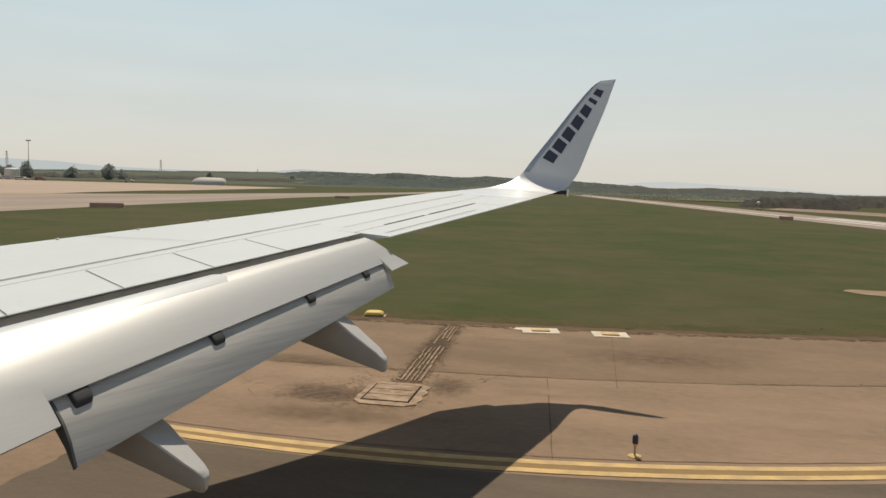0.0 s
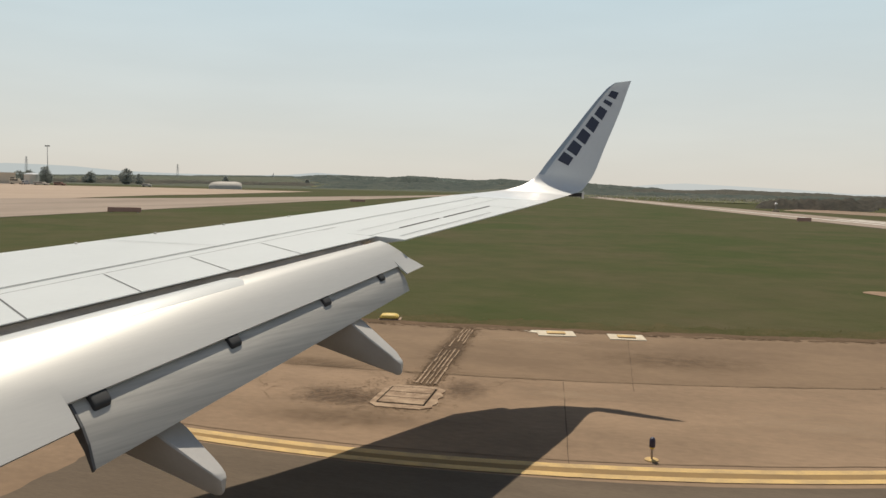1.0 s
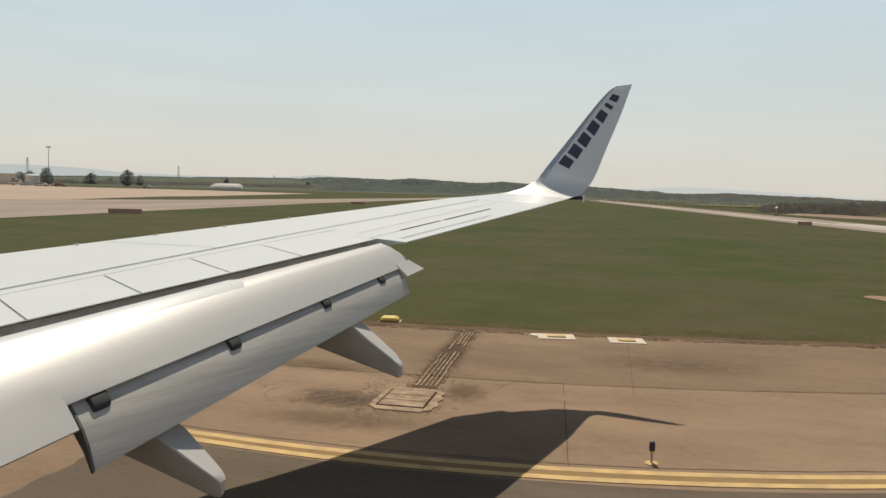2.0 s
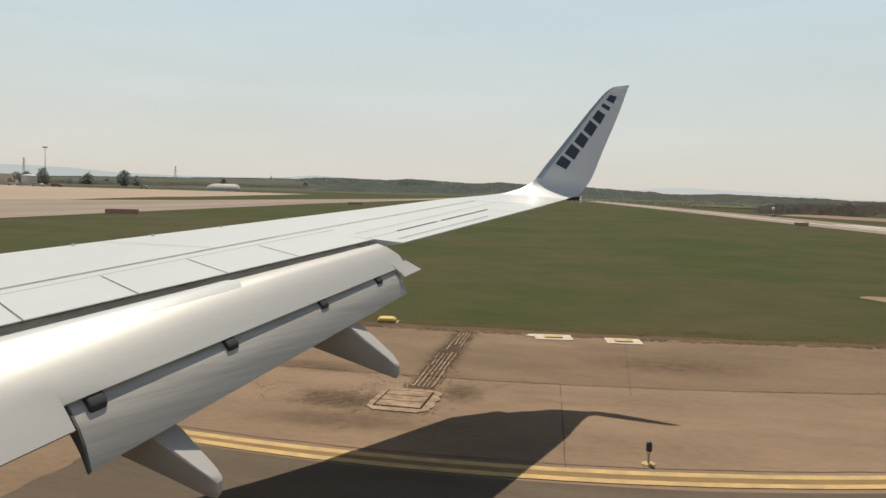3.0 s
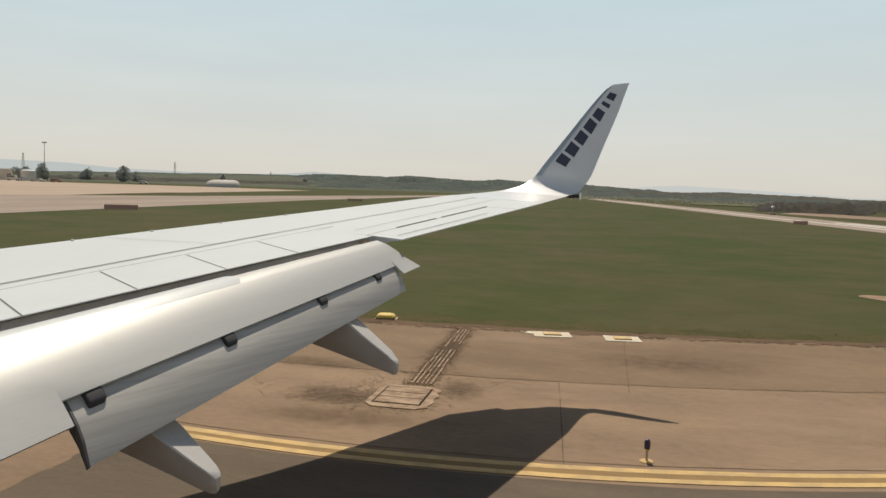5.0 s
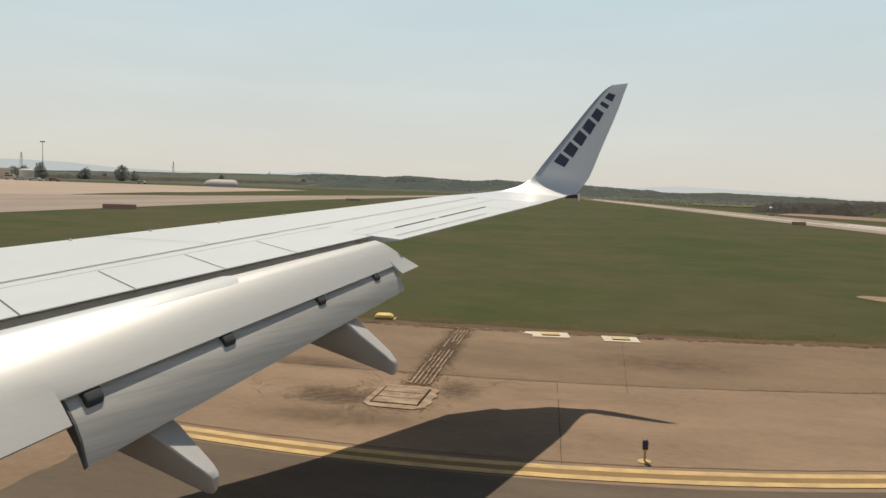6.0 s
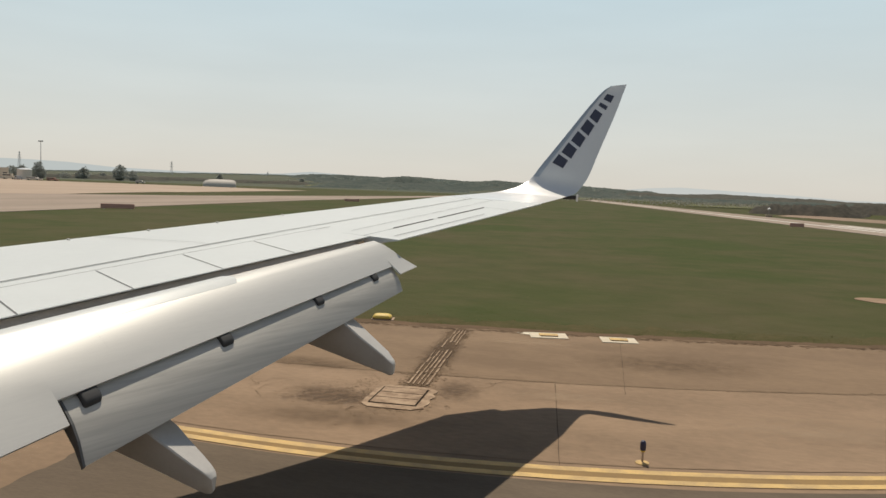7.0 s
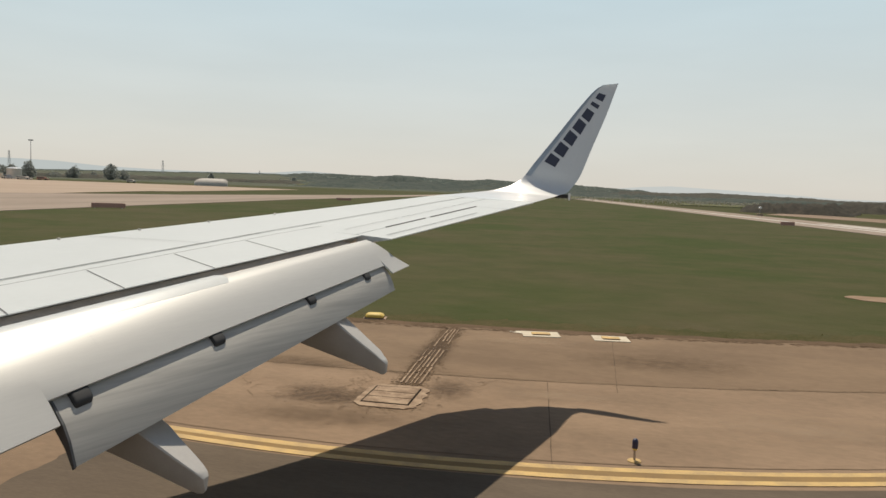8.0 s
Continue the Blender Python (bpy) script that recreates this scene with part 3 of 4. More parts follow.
def spline(p, q, r, t, f):
    """Catmull-Rom between q and r."""
    return 0.5 * (2 * q + (r - p) * f + (2 * p - 5 * q + 4 * r - t) * f * f + (3 * q - p - 3 * r + t) * f ** 3)


STEP = 4
COARSE = W
W = []
for i in range(len(COARSE) - 1):
    a, b, c, d = COARSE[max(i - 1, 0)], COARSE[i], COARSE[i + 1], COARSE[min(i + 2, len(COARSE) - 1)]
    for k in range(STEP):
        W.append(tuple(spline(a[e], b[e], c[e], d[e], k / STEP) for e in (0, 1)))
W.append(COARSE[-1])


def winglet_point(i, s, side, lift=0.0):
    """Station i, fraction s of the chord from the front; side +1 is the inner face."""
    a, b = W[i]
    lo, hi = W[max(i - 1, 0)], W[min(i + 1, len(W) - 1)]
    up = ((hi[0] + hi[1]) - (lo[0] + lo[1])).normalized()
    n = (b - a).cross(up).normalized()
    if n.y > 0 and n.z < 0.5:
        n = -n
    if i < 1 * STEP:
        n = n.lerp(Vector((0, 0, 1)), 1 - i / STEP).normalized()
    c = (b - a).length
    th = 0.045 * c * (2.6 * math.sqrt(max(s, 0)) - 2.0 * s - 0.6 * s ** 3)
    if side > 0:
        th *= min(max(i / STEP - 1.0, 0) / 2, 1)
    return a + (b - a) * s + n * (side * th * 0.55 + lift)


FR = (0, 0.02, 0.06, 0.12, 0.3, 0.6, 0.85, 1.0)
rings = [[winglet_point(i, s, 1) for s in FR] + [winglet_point(i, s, -1) for s in FR[-2:0:-1]] for i in range(len(W))]
winglet = smooth(part("winglet", loft(rings), "white", plane, "white upswept winglet with dark blocks and a grey edge"), 40)
vs, fs = [], []
for k, i in enumerate(range(4 * STEP, len(W))):
    row = [winglet_point(i, s, 1, 0.003) for s in (0.005, 0.05, 0.115)]
    vs += row
    if k:
        for j in range(2):
            fs.append((3 * k - 3 + j, 3 * k - 2 + j, 3 * k + 1 + j, 3 * k + j))
part("leading_edge_strip", mesh_from("leading_edge_strip", vs, fs, "metal"), "metal", winglet, "grey metal leading edge")


def on_winglet(h, s, lift):
    """h from 0 to 1 up the straight part of the winglet."""
    x = (5 + h * 3) * STEP
    i = min(int(x), 8 * STEP - 1)
    return winglet_point(i, s, 1, lift).lerp(winglet_point(i + 1, s, 1, lift), x - i)


# the airline's mark as seven plain navy blocks
for k in range(7):
    h0 = 0.035 + k * 0.133
    w = 0.108 if k != 5 else 0.05
    h0 += 0.028 if k == 5 else 0
    a, b = 0.165 + 0.022 * k, 0.44 + 0.037 * k
    quad = [on_winglet(h0 + 0.018, a, .005), on_winglet(h0 + w + 0.018, a, .005), on_winglet(h0 + w - 0.022, b, .005), on_winglet(h0 - 0.022, b, .005)]
    part("mark_block", mesh_from("mark_block", quad, [(0, 1, 2, 3)], "navy"), "navy", winglet, "navy blue block")
part("tip_housing", box(bmesh.new(), -1.42, -1.165, 15.48, 15.58, 3.765, 3.838, 0.012), "dark", plane, "small grey lamp housing")
part("tip_light", box(bmesh.new(), -1.16, -1.12, 15.48, 15.56, 3.72, 3.865, 0.012), "white", plane, "small white tail light")

# ---- body and gear that carry the wing ----
rings = []
for x, r in ((-16, 1.2), (-14, 1.75), (-12, 1.88), (0, 1.88), (8, 1.88), (11, 1.7), (15, 1.0)):
    rings.append([(x, -2.15 + r * math.cos(a), 3.55 + r * math.sin(a)) for a in np.linspace(0, 2 * math.pi, 32, endpoint=False)])
smooth(part("fuselage", loft(rings), "white", plane, "white fuselage side"), 40)
leg = lathe([(0.11, 0.5), (0.11, 2.6)], 14)
leg = part("landing_gear_leg", leg, "steel", plane)
leg.location = (-4.2, 0.7, 0)
for dy in (-0.4, 0.4):
    t = part("wheel", lathe([(0.25, -0.18), (0.5, -0.18), (0.555, -0.1), (0.555, 0.1), (0.5, 0.18), (0.25, 0.18)], 28), "rubber", plane)
    t.matrix_basis = pose(-4.2, 0.7 + dy, 0.575, 90, 0, 0)
axle = part("axle", lathe([(0.07, -0.5), (0.07, 0.5)], 12), "steel", plane)
axle.matrix_basis = pose(-4.2, 0.7, 0.575, 90, 0, 0)

# ---- things on the ground ----


def rough_plate(w, d, h, seed, jit=0.05, n=10):
    """A flat block with a broken outline."""
    rnd = random.Random(seed)
    pts = []
    for (ax, ay), (bx, by) in zip(((-w, -d), (w, -d), (w, d), (-w, d)), ((w, -d), (w, d), (-w, d), (-w, -d))):
        for i in range(n):
            f = i / n
            pts.append((ax + (bx - ax) * f + rnd.uniform(-jit, jit), ay + (by - ay) * f + rnd.uniform(-jit, jit), h))
    return slab(pts, h)


def worn_surround():
    """A low cut-cornered block whose one long side has crumbled into lobes."""
    w, d, c = 0.56, 0.76, 0.17
    ring = ((-w + c, -d), (w - c, -d), (w, -d + c), (w, d - c), (w - c, d), (-w + c, d), (-w, d - c), (-w, -d + c))
    pts = []
    for k, ((ax, ay), (bx, by)) in enumerate(zip(ring, ring[1:] + ring[:1])):
        for i in range(10):
            x, y = ax + (bx - ax) * i / 10, ay + (by - ay) * i / 10
            out = 1 + 0.05 * noise.noise((x * 5, y * 5, 2)) + (0.13 * abs(math.sin(7.5 * y + 0.4)) * (1 - (y / d) ** 4) if x > w - c else 0)
            pts.append((x * out, y * (1 + 0.03 * noise.noise((x * 6, y * 6, 7))), 0.020))
    return slab(pts, 0.02)


def drain():
    d = empty("drain_cover", (-4.02, 13.28, 0.02), 3, "pale concrete drain cover of three panels in the asphalt", "drain")
    part("surround", worn_surround(), "drainstone", d, "worn pale concrete surround with a crumbled side")
    # black slab that shows as dark lines round the panels
    part("recess", box(bmesh.new(), -0.45, 0.44, -0.545, 0.60, 0.01, 0.024), "pit", d, "dark recess")
    for y0, y1 in ((-0.50, -0.155), (-0.13, 0.205), (0.235, 0.57)):
        part("panel", box(bmesh.new(), -0.42, 0.405, y0, y1, 0.01, 0.030, 0.006), "drainstone", d)
    return d


drain()
ch = empty("drain_channel", (-4.21, 17.24, 0.02), 4.9, "row of broken concrete ribs across the asphalt", "drain")
part("bed", rough_plate(0.25, 3.1, 0.006, 8, 0.06, 26), "soil", ch, "dark stained strip")
rng = random.Random(5)
for i in range(5):
    y = -3.0
    while y < 2.95:
        ln = rng.uniform(0.3, 1.1)
        if not (0.05 < y + ln / 2 < 0.95) and (i or y < 0.9):
            x, wd = -0.185 + i * 0.093 + rng.uniform(-0.014, 0.014), rng.uniform(0.009, 0.022)
            part("rib", slab([(x - wd, y, 0.026), (x + wd, y + rng.uniform(-.03, .03), 0.026), (x + wd * rng.uniform(.5, 1.1), min(y + ln, 3.0), 0.026), (x - wd * rng.uniform(.5, 1.1), min(y + ln, 3.0) - 0.02, 0.026)], 0.022), "drainstone", ch)
        y += ln + 0.04


def stain_material(name, colour, strength, scale, sharp=0.12):
    """Dirt soaked into the asphalt: a ragged patch that thins out towards its rim."""
    m = bpy.data.materials.new(name)
    m.use_nodes = True
    n, l = m.node_tree.nodes, m.node_tree.links
    b = n["Principled BSDF"]
    b.inputs["Base Color"].default_value = (*colour, 1)
    b.inputs["Roughness"].default_value, b.inputs["Specular IOR Level"].default_value = 0.95, 0.05
    co, ln, geo = n.new("ShaderNodeTexCoord"), n.new("ShaderNodeVectorMath"), n.new("ShaderNodeNewGeometry")
    ln.operation = "LENGTH"
    l.new(co.outputs["Generated"], (shift := n.new("ShaderNodeMapping")).inputs["Vector"])
    shift.inputs["Location"].default_value, shift.inputs["Scale"].default_value = (-1, -1, 0), (2, 2, 0)
    l.new(shift.outputs[0], ln.inputs[0])
    rim = n.new("ShaderNodeMapRange")
    rim.interpolation_type = "SMOOTHSTEP"
    rim.inputs["From Min"].default_value, rim.inputs["From Max"].default_value = 1.0, 0.1
    l.new(ln.outputs["Value"], rim.inputs["Value"])
    tex = n.new("ShaderNodeTexNoise")
    tex.inputs["Scale"].default_value, tex.inputs["Detail"].default_value, tex.inputs["Roughness"].default_value = scale, 8.0, 0.78
    l.new(geo.outputs["Position"], tex.inputs["Vector"])
    rough = n.new("ShaderNodeMath")
    rough.operation = "MULTIPLY_ADD"
    l.new(tex.outputs["Fac"], rough.inputs[0])
    rough.inputs[1].default_value, rough.inputs[2].default_value = 2.2, -1.1
    add = n.new("ShaderNodeMath")
    add.operation = "MULTIPLY_ADD"
    l.new(rim.outputs[0], add.inputs[0])
    add.inputs[1].default_value = 0.55
    l.new(rough.outputs[0], add.inputs[2])
    cover = n.new("ShaderNodeMapRange")
    cover.inputs["From Min"].default_value, cover.inputs["From Max"].default_value = 0.36 - sharp, 0.36 + sharp
    cover.inputs["To Max"].default_value = strength
    l.new(add.outputs[0], cover.inputs["Value"])
    edge_fade = n.new("ShaderNodeMath")
    edge_fade.operation = "MULTIPLY"
    l.new(cover.outputs[0], edge_fade.inputs[0])
    l.new(rim.outputs[0], edge_fade.inputs[1])
    clear, mix = n.new("ShaderNodeBsdfTransparent"), n.new("ShaderNodeMixShader")
    l.new(edge_fade.outputs[0], mix.inputs[0])
    l.new(clear.outputs[0], mix.inputs[1])
    l.new(b.outputs[0], mix.inputs[2])
    l.new(mix.outputs[0], n["Material Output"].inputs["Surface"])
    return m


M["moss"] = stain_material("mossy_dirt", (0.115, 0.082, 0.06), 0.6, 6.0, 0.4)
M["soak"] = stain_material("old_soaked_dirt", (0.13, 0.092, 0.062), 0.4, 2.5, 0.4)
M["wash"] = stain_material("pale_washed_sand", (0.42, 0.31, 0.215), 0.5, 1.5, 0.4)
M["lime"] = stain_material("spilt_whitewash", (0.66, 0.59, 0.47), 1.2, 5.0, 0.08)
stain_level = 0.0290


def stain(x, y, w, d, rz, material, label):
    """A flat stain, each a hair above the last."""
    global stain_level
    stain_level += 0.0003
    ring = []
    for i in range(28):
        a = 2 * math.pi * i / 28
        k = 0.93 + 0.14 * noise.noise((math.cos(a) * 1.6 + x, math.sin(a) * 1.6 + y, 3.0))
        ring.append((w * k * math.cos(a), d * k * math.sin(a), 0))
    ob = part("stain", mesh_from("stain", ring, [tuple(range(28))], material), material, None)
    ob.matrix_basis = pose(x, y, stain_level, 0, 0, rz)
    return tagged(ob, label, "stain", kind="stuff")


for x, y, w, d, rz in ((-5.35, 13.1, 1.5, 0.8, -4), (-5.3, 12.7, 1.6, 0.6, 6), (-3.2, 14.2, 0.9, 1.3, 8), (-4.1, 13.3, 1.1, 1.25, 3), (-4.2, 17.2, 0.62, 3.6, 4.9)):
    stain(x, y, w, d, rz, "moss", "dark mossy dirt round the drain")
for x, y, w, d, rz in ((-6.6, 15.2, 2.2, 0.9, 0), (-4.9, 11.7, 2.8, 1.0, 4), (0.9, 18.1, 4.0, 1.6, 8), (-7.6, 18.0, 2.2, 1.4, 5)):
    stain(x, y, w, d, rz, "soak", "old brown stain soaked into the asphalt")
for x, y, w, d, rz in ((3.2, 13.8, 3.0, 1.2, 10), (-1.0, 14.4, 2.0, 0.6, 6), (-8.9, 8.4, 1.6, 1.5, 0), (-2.2, 19.4, 2.4, 0.7, 8)):
    stain(x, y, w, d, rz, "wash", "pale sandy dust washed over the asphalt")
smear = random.Random(44)
for _ in range(14):
    x, y = smear.uniform(6, 26), smear.uniform(-1, 13)
    stain(x, min(y, edge(x, YELLOW_NEAR, -1.5)), smear.uniform(1.0, 2.6), smear.uniform(0.25, 0.6), smear.uniform(-8, 14), "wash", "pale dusty smear on the dark asphalt")
stain(-2.65, 20.62, 0.55, 0.40, 14, "lime", "whitewash spilt beside the light base")


def specks(name, seed, count, place, label, material="patch", size=(0.008, 0.035), z=0.0268):
    """Scattered small dark stains, one mesh."""
    rnd = random.Random(seed)
    vs, fs = [], []
    for _ in range(count):
        x, y = place(rnd)
        r = rnd.uniform(*size)
        k, base, a0, lift = rnd.choice((5, 6, 7)), len(vs), rnd.uniform(0, 6), rnd.uniform(0, 0.004)
        for i in range(k):
            a, q = a0 + 6.283 * i / k, r * rnd.uniform(0.5, 1.2)
            vs.append((x + 1.8 * q * math.cos(a), y + q * math.sin(a), z + lift))
        fs.append(tuple(range(base, base + k)))
    return tagged(part(name, mesh_from(name, vs, fs, material), material, None), label, "stain", kind="stuff")


def by_joint(rnd):
    x = rnd.uniform(-9, 8)
    return x, edge(x, TAR) + rnd.gauss(0, 0.07)


def by_verge(rnd):
    x = rnd.uniform(-14, 10)
    return x, edge(x, TURF, -0.15) - abs(rnd.gauss(0, 0.14))


def by_drain(rnd):
    a, r = rnd.uniform(0, 6.283), abs(rnd.gauss(0, 0.36))
    return -4.3 + (0.62 + r * 1.3) * math.cos(a) - 0.35 * r, 13.3 + (0.8 + r) * math.sin(a)


def by_channel(rnd):
    f = rnd.uniform(-3.1, 3.1)
    return -4.21 - 0.085 * f + rnd.choice((-1, 1)) * (0.22 + abs(rnd.gauss(0, 0.10))), 17.24 + f


specks("drain_stain", 21, 700, by_drain, "crumbs of dark dirt round the drain cover", "patch", (0.004, 0.018))
specks("channel_stain", 22, 600, by_channel, "dark dirt along the broken ribs", "soil", (0.005, 0.022))
specks("joint_stain", 2, 120, by_joint, "dark specks along the tar joint", size=(0.006, 0.02))
specks("soil_stain", 3, 1100, by_verge, "washed soil along the edge of the asphalt", "dirt", (0.01, 0.05), 0.0285)


def light_slab(x, y, rz, w, lab="whitewashed concrete slab with a sunken yellow light"):
    s = empty("taxiway_light", (x, y, 0.02), rz, lab, "taxiway light", "inset light bases")
    part("slab", box(bmesh.new(), -w, w, -0.36, 0.36, 0, 0.025, 0.01), "slab", s)
    part("light_plate", box(bmesh.new(), -w * .5, w * .5, -0.15, 0.15, 0.02, 0.05, 0.012), "yellow", s, "yellowed plate")
    part("slot", box(bmesh.new(), -w * .45, w * .45, -0.185, -0.15, 0.02, 0.045), "soil", s)
    return s


light_slab(-2.08, 20.52, 13, 0.50)
light_slab(-0.24, 20.68, 10, 0.47)
light_slab(-16.5, 20.6, 0, 0.6)
for x, y, r in ((8.9, 23.1, 16), (12.0, 24.5, 18), (13.5, 27.2, 20), (18.8, 30.2, 34), (21.5, 32.4, 38), (23.2, 34.0, 40), (25.6, 36.4, 43), (27.4, 38.8, 45)):
    light_slab(x, y, r, 0.54)


def hump(x, y):
    m = empty("edge_marker", (x, y, 0.02), 12, "low pillow-shaped yellow marker on a pale plinth", "marker")
    part("plinth", box(bmesh.new(), -0.30, 0.34, -0.22, 0.22, 0, 0.03, 0.01), "concrete", m)
    rings = []
    for z, k in ((0.05, 0.98), (0.085, 1.0), (0.105, 0.96), (0.135, 0.86), (0.155, 0.72), (0.165, 0.52)):
        w, d, c = 0.27 * k, 0.20 * k, 0.06 * k
        rings.append([(-w + c, -d, z), (w - c, -d, z), (w, -d + c, z), (w, d - c, z), (w - c, d, z), (-w + c, d, z), (-w, d - c, z), (-w, -d + c, z)])
    smooth(part("cover", loft(rings), "yplastic", m, "faded yellow cover"), 30)
    # dark block painted in for the shade beneath the cover
    part("shade_block", box(bmesh.new(), -0.275, 0.275, -0.205, 0.205, 0.025, 0.055, 0.008), "soil", m, "dark block for the shade under the cover")
    return m


hump(-6.95, 21.0)
for x, y in ((-8.3, 17.4), (-8.42, 18.15), (-8.5, 18.9)):
    part_ob = part("stud", box(bmesh.new(), -0.13, 0.13, -0.07, 0.07, 0, 0.02, 0.006), "slab", None)
    part_ob.location = (x, y, 0.02)
    tagged(part_ob, "small white rectangular stud set in asphalt", "road stud", "row of white studs")


def post(x, y):
    p = empty("marker_post", (x, y, 0.02), 0, "short blue and yellow taxiway edge post", "marker post", "taxiway edge posts")
    part("foot", lathe([(0.06, 0), (0.06, 0.012), (0.04, 0.02)], 14), "yplastic", p, "yellow round foot")
    part("stem", lathe([(0.034, 0.015), (0.034, 0.12)], 12), "yplastic", p, "yellow lower sleeve")
    part("reflector", lathe([(0.037, 0.115), (0.037, 0.30)], 14), "blue", p, "dark blue sleeve")
    part("cap", lathe([(0.037, 0.30), (0.034, 0.318), (0.018, 0.325)], 14), "slab", p, "white cap")
    return p


def edge_light(x, y):
    p = empty("edge_light", (x, y, 0.02), 0, "small taxiway edge lamp with a dark blue dome on a stem", "taxiway light", "taxiway edge lamps")
    part("foot", lathe([(0.10, 0), (0.10, 0.012), (0.06, 0.022)], 16), "yellow", p, "faded yellow round foot")
    part("stem", lathe([(0.016, 0.02), (0.016, 0.19)], 10), "concrete", p, "thin pale stem")
    part("collar", lathe([(0.034, 0.17), (0.036, 0.20)], 12), "yplastic", p)
    part("dome", lathe([(0.04, 0.195), (0.043, 0.22), (0.043, 0.30), (0.03, 0.33), (0.012, 0.34)], 14), "blue", p, "dark blue glass dome")
    return p


edge_light(0.30, 11.28)
for x in (8.6, 15.8, 21.5, 26.0):
    edge_light(x, edge(x, YELLOW_FAR, 0.75))
for x, y in ((-10.6, 10.9), (-16.5, 11.3)):
    post(x, y)


def joint(x0, y0, x1, y1, w=0.03):
    d = Vector((x1 - x0, y1 - y0, 0))
    s = Vector((-d.y, d.x, 0)).normalized()
    vs, fs = [], []
    for i in range(13):
        p = Vector((x0, y0, 0.0262)) + d * (i / 12) + s * 0.02 * noise.noise((i * 0.7, x0, 2))
        ww = w * (0.6 + 0.5 * noise.noise((i * 0.9, x0, 8)))
        vs += [p - s * ww / 2, p + s * ww / 2]
        if i:
            fs.append((2 * i - 2, 2 * i - 1, 2 * i + 1, 2 * i))
    return tagged(part("joint_3", mesh_from("joint", vs, fs, "crack"), "crack", None), "narrow dark crack across the asphalt", kind="structure")


joint(-0.19, 20.3, 0.01, 15.1, 0.022)
joint(-1.38, 15.4, -0.78, 10.2, 0.026)
joint(-12.2, 20.0, -12.3, 9.0)



def crack_web(seed, starts, label):
    """Fine wandering cracks in old asphalt, branching as they go, one mesh."""
    rnd = random.Random(seed)
    vs, fs = [], []
    runs = [(x, y, rnd.uniform(0, 6.283), rnd.randint(8, 22)) for x, y in starts]
    while runs:
        x, y, a, steps = runs.pop()
        for i in range(steps):
            w = 0.006 * (1 - 0.8 * i / steps) * rnd.uniform(0.6, 1.3)
            sx, sy = -math.sin(a) * w, math.cos(a) * w
            vs += [(x - sx, y - sy, 0.0274), (x + sx, y + sy, 0.0274)]
            if i:
                k = len(vs)
                fs.append((k - 4, k - 2, k - 1, k - 3))
            if steps > 9 and rnd.random() < 0.08:
                runs.append((x, y, a + rnd.choice((-1, 1)) * rnd.uniform(0.7, 1.4), rnd.randint(4, 9)))
            a += rnd.gauss(0, 0.38)
            x, y = x + 0.07 * math.cos(a), y + 0.07 * math.sin(a)
    return tagged(part("cracks", mesh_from("cracks", vs, fs, "tarline"), "tarline", None), label, "crack", kind="stuff")


rnd = random.Random(8)
crack_web(12, [(rnd.gauss(-5.6, 1.1), rnd.gauss(13.0, 0.7)) for _ in range(14)] + [(rnd.gauss(-3.6, 0.8), rnd.gauss(15.2, 0.9)) for _ in range(7)],
          "web of fine cracks in the asphalt round the drain")

# taxiway sign, out on the grass
sg = empty("taxiway_sign", (13.0, 31.6, 0.0), -50, "yellow taxiway sign board on a concrete base", "sign")
part("base", box(bmesh.new(), -0.6, 0.6, -0.5, 0.5, 0, 0.04, 0.01), "slab", sg)
part("board", box(bmesh.new(), -0.5, 0.5, -0.1, 0.1, 0.22, 0.95, 0.02), "yplastic", sg, "faded yellow board")
for x in (-0.35, 0.35):
    part("leg", box(bmesh.new(), x - 0.03, x + 0.03, -0.03, 0.03, 0.03, 0.23), "steel", sg)

# bare sandy patch scraped in the grass beside the sign
rim = [(10.55 + (1.75 + 0.35 * noise.noise((math.cos(a) * 1.5, math.sin(a) * 1.5, 4))) * math.cos(a), 33.9 + (0.95 + 0.3 * noise.noise((math.cos(a) * 2, math.sin(a) * 2, 9))) * math.sin(a) - 0.25 * math.cos(a), 0.022)
       for a in np.linspace(0, 2 * math.pi, 40, endpoint=False)]
tagged(part("bare_patch", slab(rim, 0.02), "sandpatch", None), "bare sandy patch worn into the grass", kind="structure")

# low boards far out on the grass
for x, y, w, rz in ((-57.6, 76.4, 3.6, 30), (-60.5, 158.9, 3.2, 20), (23.2, 122.5, 2.0, 10)):
    b = empty("airfield_board", (x, y, 0), rz, "low red-brown board standing on the grass", "sign", "low airfield boards")
    part("board", box(bmesh.new(), -w / 2, w / 2, -0.12, 0.12, 0.10, 0.62, 0.02), "red", b)
    for sx in (-0.4, 0.4):
        part("leg", box(bmesh.new(), sx * w - 0.05, sx * w + 0.05, -0.05, 0.05, 0, 0.13), "steel", b)

# ---- distance ----


def far(bearing, dist):
    """The place on the plain at a bearing, in degrees from the y axis towards x, and a distance."""
    a = radians(bearing)
    return HUB + Vector((dist * math.sin(a), dist * math.cos(a), 0))


